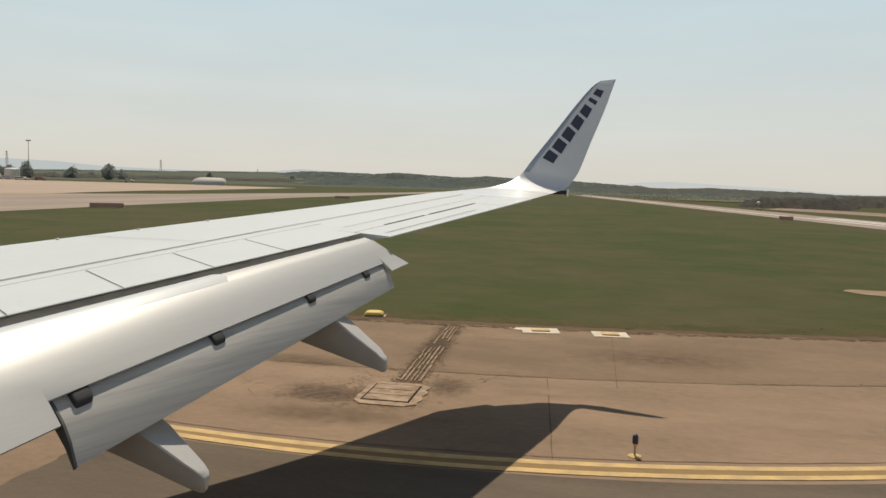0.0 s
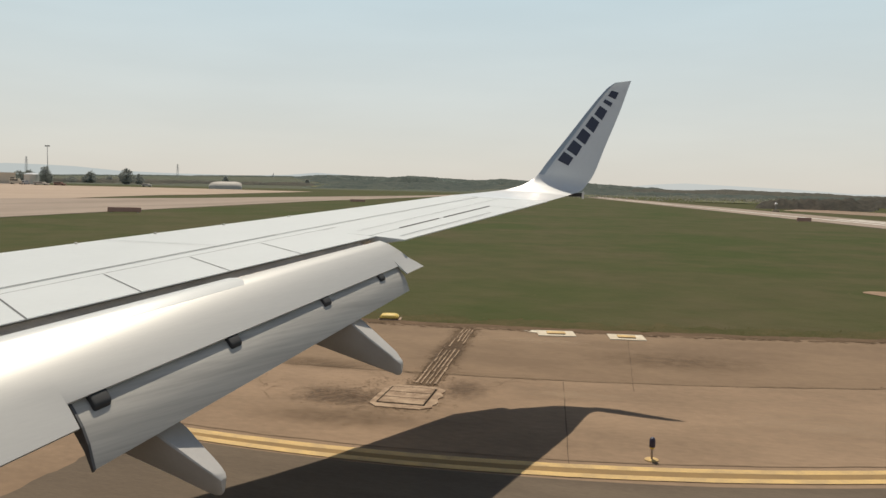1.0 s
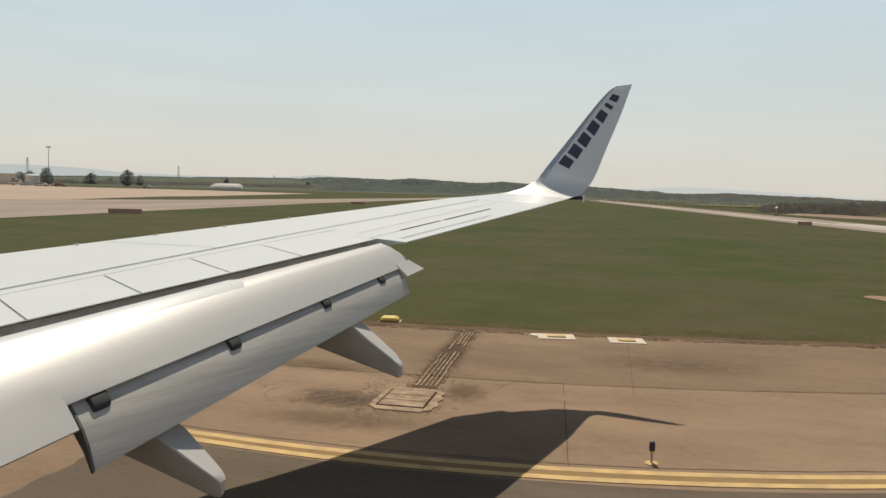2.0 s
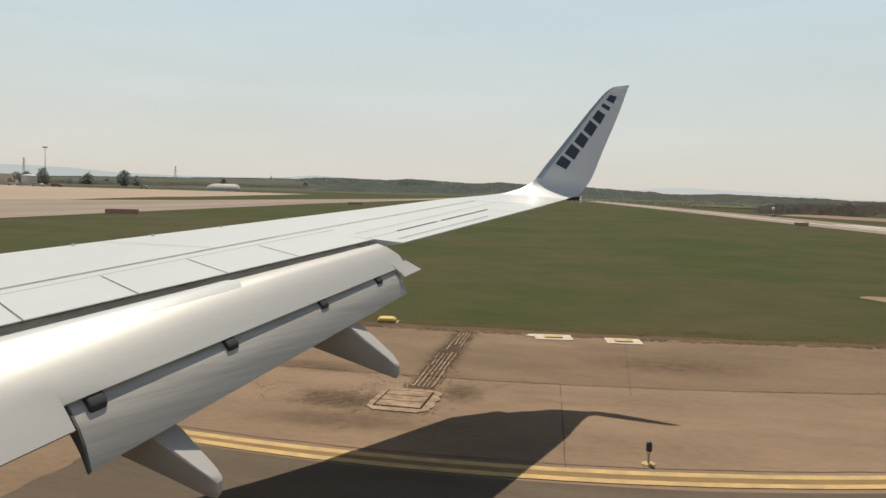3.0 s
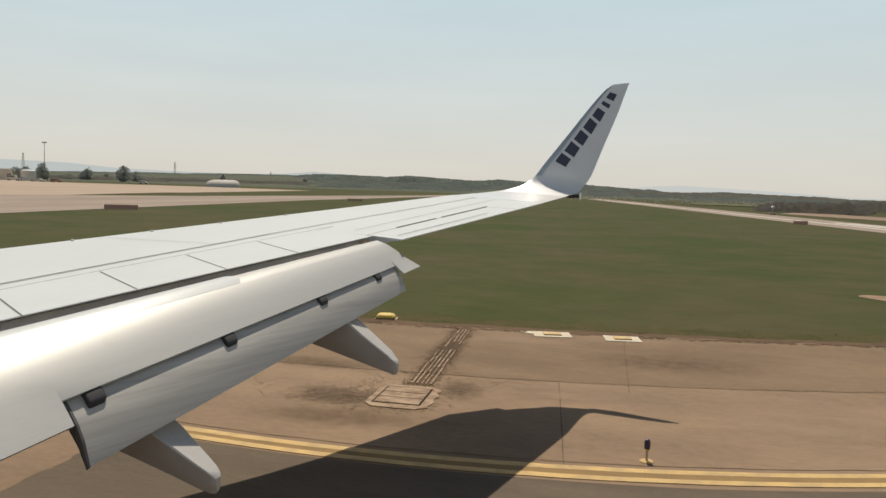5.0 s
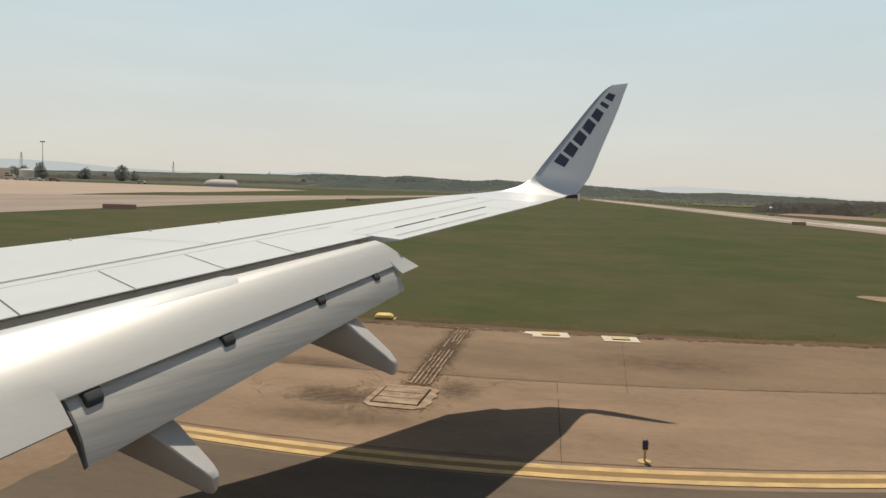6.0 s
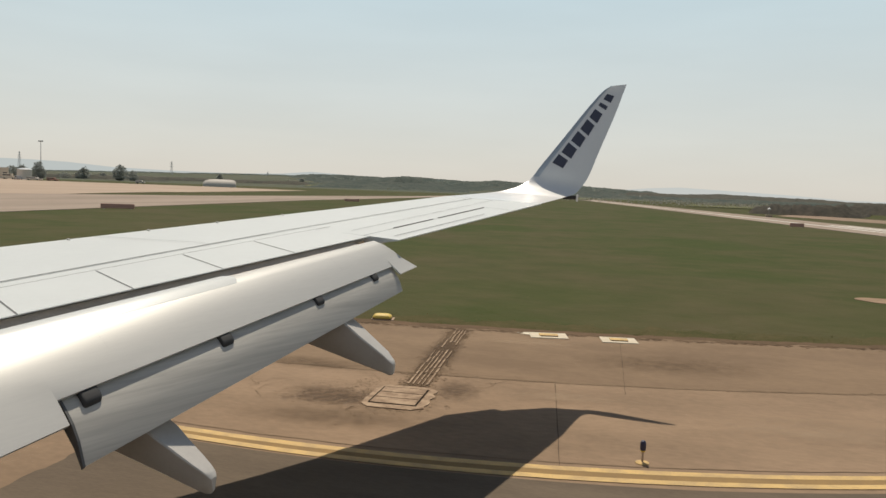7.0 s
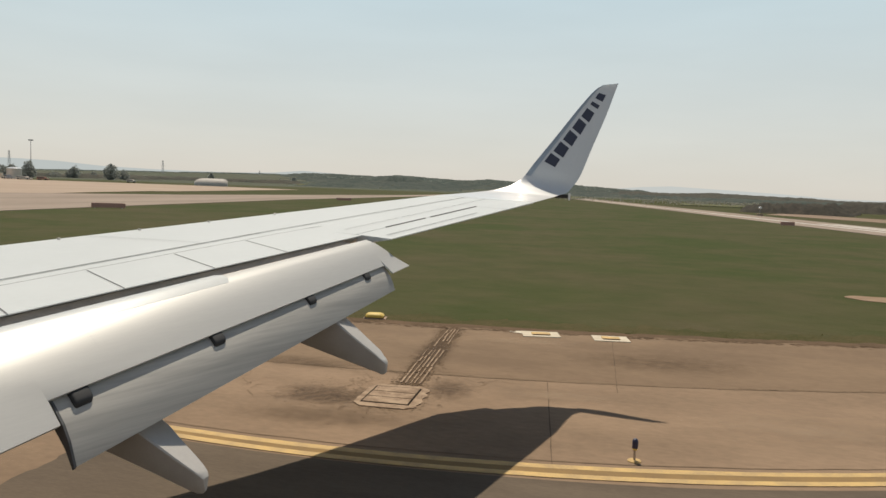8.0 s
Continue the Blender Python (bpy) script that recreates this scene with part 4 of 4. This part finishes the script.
def leaves(verts, faces, c, r, rnd, count=6):
    """A loose tuft of leaf sprays, each a bent four-cornered flake."""
    for _ in range(count):
        a, b = Vector((rnd.gauss(0, 1), rnd.gauss(0, 1), rnd.gauss(0, 1))).normalized(), Vector((rnd.gauss(0, 1), rnd.gauss(0, 1), rnd.gauss(0, 1)))
        b = (b - a * b.dot(a)).normalized()
        o = Vector(c) + Vector((rnd.gauss(0, .55), rnd.gauss(0, .55), rnd.gauss(0, .45))) * r
        k, base = r * rnd.uniform(0.4, 0.8), len(verts)
        verts.extend(tuple(o + p * k) for p in (a, b * 0.7 + a.cross(b) * 0.2, -a, -b * 0.7 + a.cross(b) * 0.2))
        faces.append((base, base + 1, base + 2, base + 3))


# bearing in degrees and height in metres of the far crest
CREST = ((-55.12, 0.5), (-44.05, 5.8), (-37.33, 10.8), (-33.68, 12.8), (-29.86, 14.9), (-25.88, 17.1), (-21.79, 18), (-18.45, 15.5), (-16.98, 20.8), (-15.08, 17.8), (-11.71, 13.9), (-10.03, 18.2), (-8.35, 16.2), (-3.8, 13.6), (-1.57, 8.6), (1.02, 6.5), (2.97, 5.1), (5.63, 8), (8.56, 6.6), (12.07, 5), (13.74, 1.4), (19.95, 2.8), (27.8, 5.6))


def rise(bearing, dist):
    """Height of the rising land at a bearing and distance."""
    full = float(np.interp(bearing, [b for b, _ in CREST], [h for _, h in CREST])) - 1.0
    f = min(max((dist - 520) / 1180, 0), 1)
    return max(full, 0) * f * f * (3 - 2 * f)


def rising_land():
    vs, fs = [], []
    cols, rows = [-55 + 0.9 * i for i in range(93)], [450, 520, 640, 800, 1000, 1250, 1500, 1700, 2000]
    for d in rows:
        for b in cols:
            p = far(b, d)
            vs.append((p.x, p.y, rise(b, d) - (0.3 if d == 450 else 0) + 0.02 - (60 if d == 2000 else 0)))
    n = len(cols)
    for r in range(len(rows) - 1):
        for c in range(n - 1):
            fs.append((r * n + c, r * n + c + 1, (r + 1) * n + c + 1, (r + 1) * n + c))
    return tagged(part("rising_ground", mesh_from("rising_ground", vs, fs, "field", True), "field", None), "far green and brown fields rising to a low ridge", kind="structure")


rising_land()


def scatter(name, b0, b1, d0, d1, h, count, seed, label, material, rows=0, size=0.55):
    """Trees and hedges too far off to count; with rows they stand in hedge lines."""
    rnd = random.Random(seed)
    vs, fs = [], []
    lines = [(rnd.uniform(b0, b1), rnd.uniform(d0, d1), rnd.uniform(1.6, 8), rnd.uniform(-40, 40)) for _ in range(rows)]
    for _ in range(count):
        if rows:
            cb, cd, ln, tilt = rnd.choice(lines)
            f = rnd.uniform(-1, 1)
            b, d = cb + f * ln, cd + f * tilt + rnd.gauss(0, 5)
        else:
            b, d = rnd.uniform(b0, b1), rnd.uniform(d0, d1)
        p = far(b, d)
        r = h * size * rnd.uniform(0.6, 1.3)
        local = h * (0.75 + 0.5 * noise.noise((b * 0.5, d * 0.01, seed)))
        leaves(vs, fs, (p.x, p.y, rise(b, d) + rnd.uniform(0.1, 1.0) * max(local - r * 0.6, 0.2)), r, rnd)
    return tagged(part(name, mesh_from(name, vs, fs, material), material, None), label, "woodland", kind="stuff")


def canopy(name, b0, b1, d0, d1, h, seed, label, material, step=0.11, rows=26, lump=14.0, gaps=0.0):
    """Far woods as one lumpy roof of crowns, dropping to the ground at its rim and in its gaps."""
    cols = int((b1 - b0) / step)
    vs, fs = [], []
    for r in range(rows + 1):
        f = r / rows
        d = d0 + (d1 - d0) * f
        for c in range(cols + 1):
            b = b0 + step * c
            p = far(b, d)
            crowns = 1 - abs(noise.noise((p.x / lump, p.y / lump, seed))) * 1.3
            big = noise.noise((p.x / (6 * lump), p.y / (6 * lump), seed + 3))
            end = min(b - b0, b1 - b, 2.0) / 2.0 + 0.5 * noise.noise((b * 1.7, d * 0.02, seed + 8))
            full = min(max(end, 0), 1) * min(1, 6 * f + 0.5 * crowns)
            tall = full * h * (0.35 + 0.6 * crowns + 0.4 * big) - 0.3
            if big < gaps - 1 or r in (0, rows) or c in (0, cols):
                tall = -1.5
            vs.append((p.x, p.y, rise(b, d) + tall))
    n = cols + 1
    for r in range(rows):
        for c in range(cols):
            fs.append((r * n + c, r * n + c + 1, (r + 1) * n + c + 1, (r + 1) * n + c))
    return tagged(part(name, mesh_from(name, vs, fs, material, True), material, None), label, "woodland", kind="stuff")


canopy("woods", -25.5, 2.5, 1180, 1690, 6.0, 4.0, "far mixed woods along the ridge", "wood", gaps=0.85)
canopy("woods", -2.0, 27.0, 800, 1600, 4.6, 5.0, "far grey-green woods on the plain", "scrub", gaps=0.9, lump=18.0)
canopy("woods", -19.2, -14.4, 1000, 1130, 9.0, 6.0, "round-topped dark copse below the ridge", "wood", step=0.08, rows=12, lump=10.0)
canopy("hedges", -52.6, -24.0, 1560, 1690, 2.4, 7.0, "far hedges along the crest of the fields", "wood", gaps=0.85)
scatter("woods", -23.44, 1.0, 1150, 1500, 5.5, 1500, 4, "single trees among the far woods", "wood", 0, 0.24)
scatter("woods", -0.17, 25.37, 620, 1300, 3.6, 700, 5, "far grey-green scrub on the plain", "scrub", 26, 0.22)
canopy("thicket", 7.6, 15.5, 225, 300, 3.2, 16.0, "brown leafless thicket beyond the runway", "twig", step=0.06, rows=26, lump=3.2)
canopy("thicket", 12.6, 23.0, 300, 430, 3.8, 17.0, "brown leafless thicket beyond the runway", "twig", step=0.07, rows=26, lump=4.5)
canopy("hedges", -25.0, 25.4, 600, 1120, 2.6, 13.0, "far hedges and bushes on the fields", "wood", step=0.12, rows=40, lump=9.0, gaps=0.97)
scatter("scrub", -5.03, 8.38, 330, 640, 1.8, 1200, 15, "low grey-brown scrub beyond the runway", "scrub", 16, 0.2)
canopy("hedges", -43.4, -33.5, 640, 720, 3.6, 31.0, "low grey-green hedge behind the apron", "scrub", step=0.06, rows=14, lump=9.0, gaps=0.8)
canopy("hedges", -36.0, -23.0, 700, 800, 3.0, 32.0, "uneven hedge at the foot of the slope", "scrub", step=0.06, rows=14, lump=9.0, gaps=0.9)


def field(b0, b1, d0, d1, material, label):
    """A lighter field lying on the far slope."""
    vs, fs, n = [], [], 12
    for r in range(7):
        for c in range(n + 1):
            b, d = b0 + (b1 - b0) * c / n, d0 + (d1 - d0) * r / 6
            p = far(b + 0.3 * noise.noise((d * 0.01, c * 0.2, b0)), d)
            vs.append((p.x, p.y, rise(b, d) + 0.25))
    for r in range(6):
        for c in range(n):
            k = r * (n + 1) + c
            fs.append((k, k + 1, k + n + 2, k + n + 1))
    return tagged(part("field", mesh_from("field", vs, fs, material), material, None), label, kind="structure")


field(4.0, 8.8, 320, 400, "meadow", "light green meadow beyond the runway")
field(-9.0, -3.0, 420, 560, "meadow", "light green meadow beyond the runway")
field(-24.6, -19.0, 620, 820, "meadow", "light green meadow at the foot of the ridge")
field(-19.9, -19.2, 640, 760, "plough", "pale track through the fields")


def tree(bearing, dist, h, wide, seed, trunk=0.35):
    rnd = random.Random(seed)
    p = far(bearing, dist)
    t = empty("tree", p, 0, "round-crowned dark green tree at the airfield edge", "tree", "airfield trees")
    bm = lathe([(0.03 * h, 0), (0.022 * h, trunk * h), (0.01 * h, 0.75 * h)], 8)
    part("trunk", bm, "bark", t)
    vs, fs = [], []
    for _ in range(340):
        a, rr, z = rnd.uniform(0, 6.283), math.sqrt(rnd.random()), rnd.uniform(-1, 1)
        k = math.sqrt(max(0, 1 - z * z * 0.9)) * (1.12 if z < 0 else 1.0)
        leaves(vs, fs, (rr * k * wide * .5 * math.cos(a), rr * k * wide * .5 * math.sin(a), h * (0.50 + 0.46 * z) * (0.86 + 0.3 * noise.noise((a * 0.9, z * 1.5, seed)))), h * rnd.uniform(0.03, 0.055), rnd, 12)
    part("crown", mesh_from("crown", vs, fs, "leaf"), "leaf", t)
    return t


for bearing, dist, h, wide, seed in ((-41.62, 470, 9.6, 7.0, 1), (-38.95, 620, 10, 7.5, 2), (-39.26, 640, 7, 6, 7), (-36.72, 560, 11.8, 9.5, 3), (-35.90, 600, 8, 7, 4), (-30.15, 640, 8.5, 5.5, 5), (-37.79, 660, 6, 6, 6),
                                (-24.40, 900, 9, 7, 9), (-25.37, 880, 6, 6, 10), (-19.5, 700, 4, 2.6, 11), (-42.6, 500, 8.0, 9, 12), (-43.1, 505, 8.0, 8, 14), (-40.11, 640, 5, 8, 13)):
    tree(bearing, dist, h, wide, seed)


def storage_tank(bearing, dist, r, h):
    p = far(bearing, dist)
    t = empty("storage_tank", p, 0, "white cylindrical storage tank with a domed roof", "tank", "storage tanks")
    part("shell", lathe([(r, 0), (r, h)], 32), "tank", t)
    smooth(part("roof", lathe([(r * 1.03, h), (r * 1.03, h + .1), (r * .6, h + .45 * r * .4), (r * .1, h + .55 * r * .4)], 32), "white", t))
    return t


storage_tank(-42.44, 440, 3.4, 4.9)

# rounded fabric shelter
p = far(-30.01, 400)
sh = empty("shelter", p, 28, "low rounded pale fabric shelter on the apron", "shelter")
rings = []
for x, k in ((-8.2, .5), (-7.4, .75), (-5.6, .93), (-3, 1), (5, 1), (6.6, .93), (7.6, .7)):
    rings.append([(x, 5 * k * math.cos(a), 3.7 * k * math.sin(a)) for a in np.linspace(0, math.pi, 14)])
smooth(part("cover", loft(rings), "tent", sh))


def lattice(bearing, dist, h, w, name="pylon", label="grey steel lattice power pylon"):
    p = far(bearing, dist)
    t = empty(name, p, 14, label, "pylon", "power pylons")
    bm = bmesh.new()
    def bar(a, b, r):
        a, b = Vector(a), Vector(b)
        m = Matrix.Translation((a + b) / 2) @ (b - a).to_track_quat("Z", "Y").to_matrix().to_4x4()
        bmesh.ops.create_cone(bm, cap_ends=True, segments=5, radius1=r, radius2=r, depth=(b - a).length, matrix=m)
    n = 8
    for sx in (-1, 1):
        for sy in (-1, 1):
            bar((sx * w, sy * w, 0), (sx * w * .12, sy * w * .12, h), .15)
    for i in range(n):
        z0, z1 = h * i / n, h * (i + 1) / n
        k0, k1 = w * (1 - .88 * i / n), w * (1 - .88 * (i + 1) / n)
        for sy in (-1, 1):
            bar((-k0, sy * k0, z0), (k1, sy * k1, z1), .08)
            bar((k0, sy * k0, z0), (-k1, sy * k1, z1), .08)
    part("tower", bm, "pylon", t)
    for z, l in ((.72, 1.5), (.84, 1.3), (.95, 1.0)):
        part("arm", box(bmesh.new(), -w * l, w * l, -.1, .1, z * h, z * h + .2), "pylon", t)
    return t


for bearing, dist, h in ((-42.84, 1100, 29), (-33.46, 1200, 27), (-26.89, 1400, 20), (-20.04, 1500, 20)):
    lattice(bearing, dist, h, 2.2)

# apron light mast
p = far(-41.50, 480)
mast = empty("light_mast", p, 10, "tall grey floodlight mast at the apron", "light mast")
part("pole", lathe([(0.25, 0), (0.12, 20.8)], 10), "steel", mast)
part("head", box(bmesh.new(), -1.3, 1.3, -.3, .3, 20.6, 21.3, 0.05), "steel", mast)

# far hills
def ridge(name, rows, dist, material, label):
    """A far range of hills from bearings and heights."""
    vs, fs = [], []
    for i, (bearing, height) in enumerate(rows):
        p = far(bearing, dist)
        vs += [(p.x, p.y, -5), (p.x, p.y, height), (p.x * 1.05, p.y * 1.05, -5)]
        if i:
            k = 3 * i
            fs += [(k - 3, k, k + 1, k - 2), (k - 2, k + 1, k + 2, k - 1)]
    return tagged(part(name, mesh_from(name, vs, fs, material), material, None), label, kind="structure")



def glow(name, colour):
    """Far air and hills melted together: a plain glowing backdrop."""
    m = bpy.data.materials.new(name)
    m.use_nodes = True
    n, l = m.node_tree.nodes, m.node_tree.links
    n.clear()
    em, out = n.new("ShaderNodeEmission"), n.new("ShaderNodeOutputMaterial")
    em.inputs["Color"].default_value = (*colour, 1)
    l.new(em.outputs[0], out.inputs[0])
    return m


# the haze over the hills is put into these glow colours
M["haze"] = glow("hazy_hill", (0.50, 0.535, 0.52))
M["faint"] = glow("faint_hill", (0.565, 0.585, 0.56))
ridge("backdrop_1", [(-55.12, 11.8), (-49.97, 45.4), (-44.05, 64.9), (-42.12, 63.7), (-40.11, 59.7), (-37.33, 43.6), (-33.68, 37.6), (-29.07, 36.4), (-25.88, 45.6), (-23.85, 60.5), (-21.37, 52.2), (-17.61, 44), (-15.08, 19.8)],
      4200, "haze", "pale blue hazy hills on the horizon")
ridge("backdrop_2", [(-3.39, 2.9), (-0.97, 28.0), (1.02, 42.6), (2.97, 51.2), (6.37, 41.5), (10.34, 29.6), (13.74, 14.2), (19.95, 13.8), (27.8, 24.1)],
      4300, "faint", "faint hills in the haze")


# ploughed strip beyond the runway
q = [far(b, d) for b, d in ((9.81, 205), (25.37, 150), (25.37, 178), (11.04, 238))]
sheet("field_strip", [(p.x, p.y) for p in q], 0.05, "plough", "pinkish bare field beyond the runway")

# small white lamp head on a stand by the runway
p = far(9.45, 190)
cab = empty("approach_lamp", p, 10, "white lamp head on a thin stand beside the runway", "lamp")
part("head", lathe([(0.12, 1.50), (0.30, 1.58), (0.36, 1.75), (0.30, 1.95), (0.12, 2.05)], 12), "white", cab, "white round head")
part("stand", lathe([(0.06, 0.3), (0.06, 1.52)], 8), "steel", cab)
part("base", box(bmesh.new(), -0.7, 0.7, -0.35, 0.35, 0, 0.45, 0.05), "concrete", cab, "low pale base")


def vehicle(bearing, dist, rz, length, h, material, label):
    p = far(bearing, dist)
    v = empty("service_vehicle", (p.x, p.y, 0.05), rz, label, "vehicle", "apron vehicles")
    part("body", box(bmesh.new(), -length / 2, length / 2, -1.0, 1.0, 0.35, h * 0.6, 0.12), material, v)
    part("cabin", box(bmesh.new(), -length / 2 + 0.1, length * 0.25, -0.95, 0.95, h * 0.55, h, 0.18), material, v)
    part("window", box(bmesh.new(), -length / 2 + 0.4, length * 0.15, -1.0, -0.93, h * 0.66, h * 0.88), "glass", v)
    for x in (-length * 0.32, length * 0.32):
        for y in (-0.9, 0.9):
            w = part("wheel", lathe([(0.2, -0.12), (0.36, -0.12), (0.38, 0), (0.36, 0.12), (0.2, 0.12)], 14), "rubber", v)
            w.matrix_basis = pose(x, y, 0.38, 90, 0, 0)
    return v


vehicle(-43.29, 420, 20, 6, 2.6, "beige", "pale van parked by the storage tanks")
vehicle(-42.77, 405, -30, 5, 1.9, "steel", "grey car parked by the storage tanks")
vehicle(-41.86, 400, 10, 7, 1.5, "tank", "long low pale trailer on the apron")
vehicle(-40.76, 395, 15, 5, 1.6, "maroon", "dull dark red car on the apron")
vehicle(-35.35, 420, 20, 4.5, 1.6, "tank", "pale car at the edge of the apron")

# flat-roofed building beside the tank
p = far(-43.95, 446)
b = empty("service_building", p, 42, "low beige flat-roofed building beside the tank", "building")
part("wall", box(bmesh.new(), -14, 4.6, -4, 4, 0, 5.3), "beige", b)
part("roof", box(bmesh.new(), -14.3, 4.9, -4.3, 4.3, 5.3, 5.65), "tank", b)
# dark panel added for the shadowed recess beside the tank
part("shade_panel", box(bmesh.new(), 2.4, 4.2, -4.08, -3.9, 0, 3.2), "glass", b, "dark panel for the shadowed recess by the tank")

# tufts of grass along the edge of the asphalt
rnd = random.Random(21)
vs, fs = [], []
for _ in range(5000):
    x = rnd.uniform(-16, 11)
    y = edge(x, TURF, 0.12) + abs(rnd.gauss(0, 0.6))
    h, a, l = rnd.uniform(0.012, 0.035), rnd.uniform(0, 6.283), rnd.uniform(-0.09, 0.09)
    k = len(vs)
    vs += [(x - 0.02 * math.cos(a), y - 0.02 * math.sin(a), 0), (x + 0.02 * math.cos(a), y + 0.02 * math.sin(a), 0), (x + l, y + l * 0.7, h)]
    fs.append((k, k + 1, k + 2))
tagged(part("grass", mesh_from("grass", vs, fs, "blade"), "blade", None), "ragged tufts of grass along the asphalt", "grass", kind="stuff")
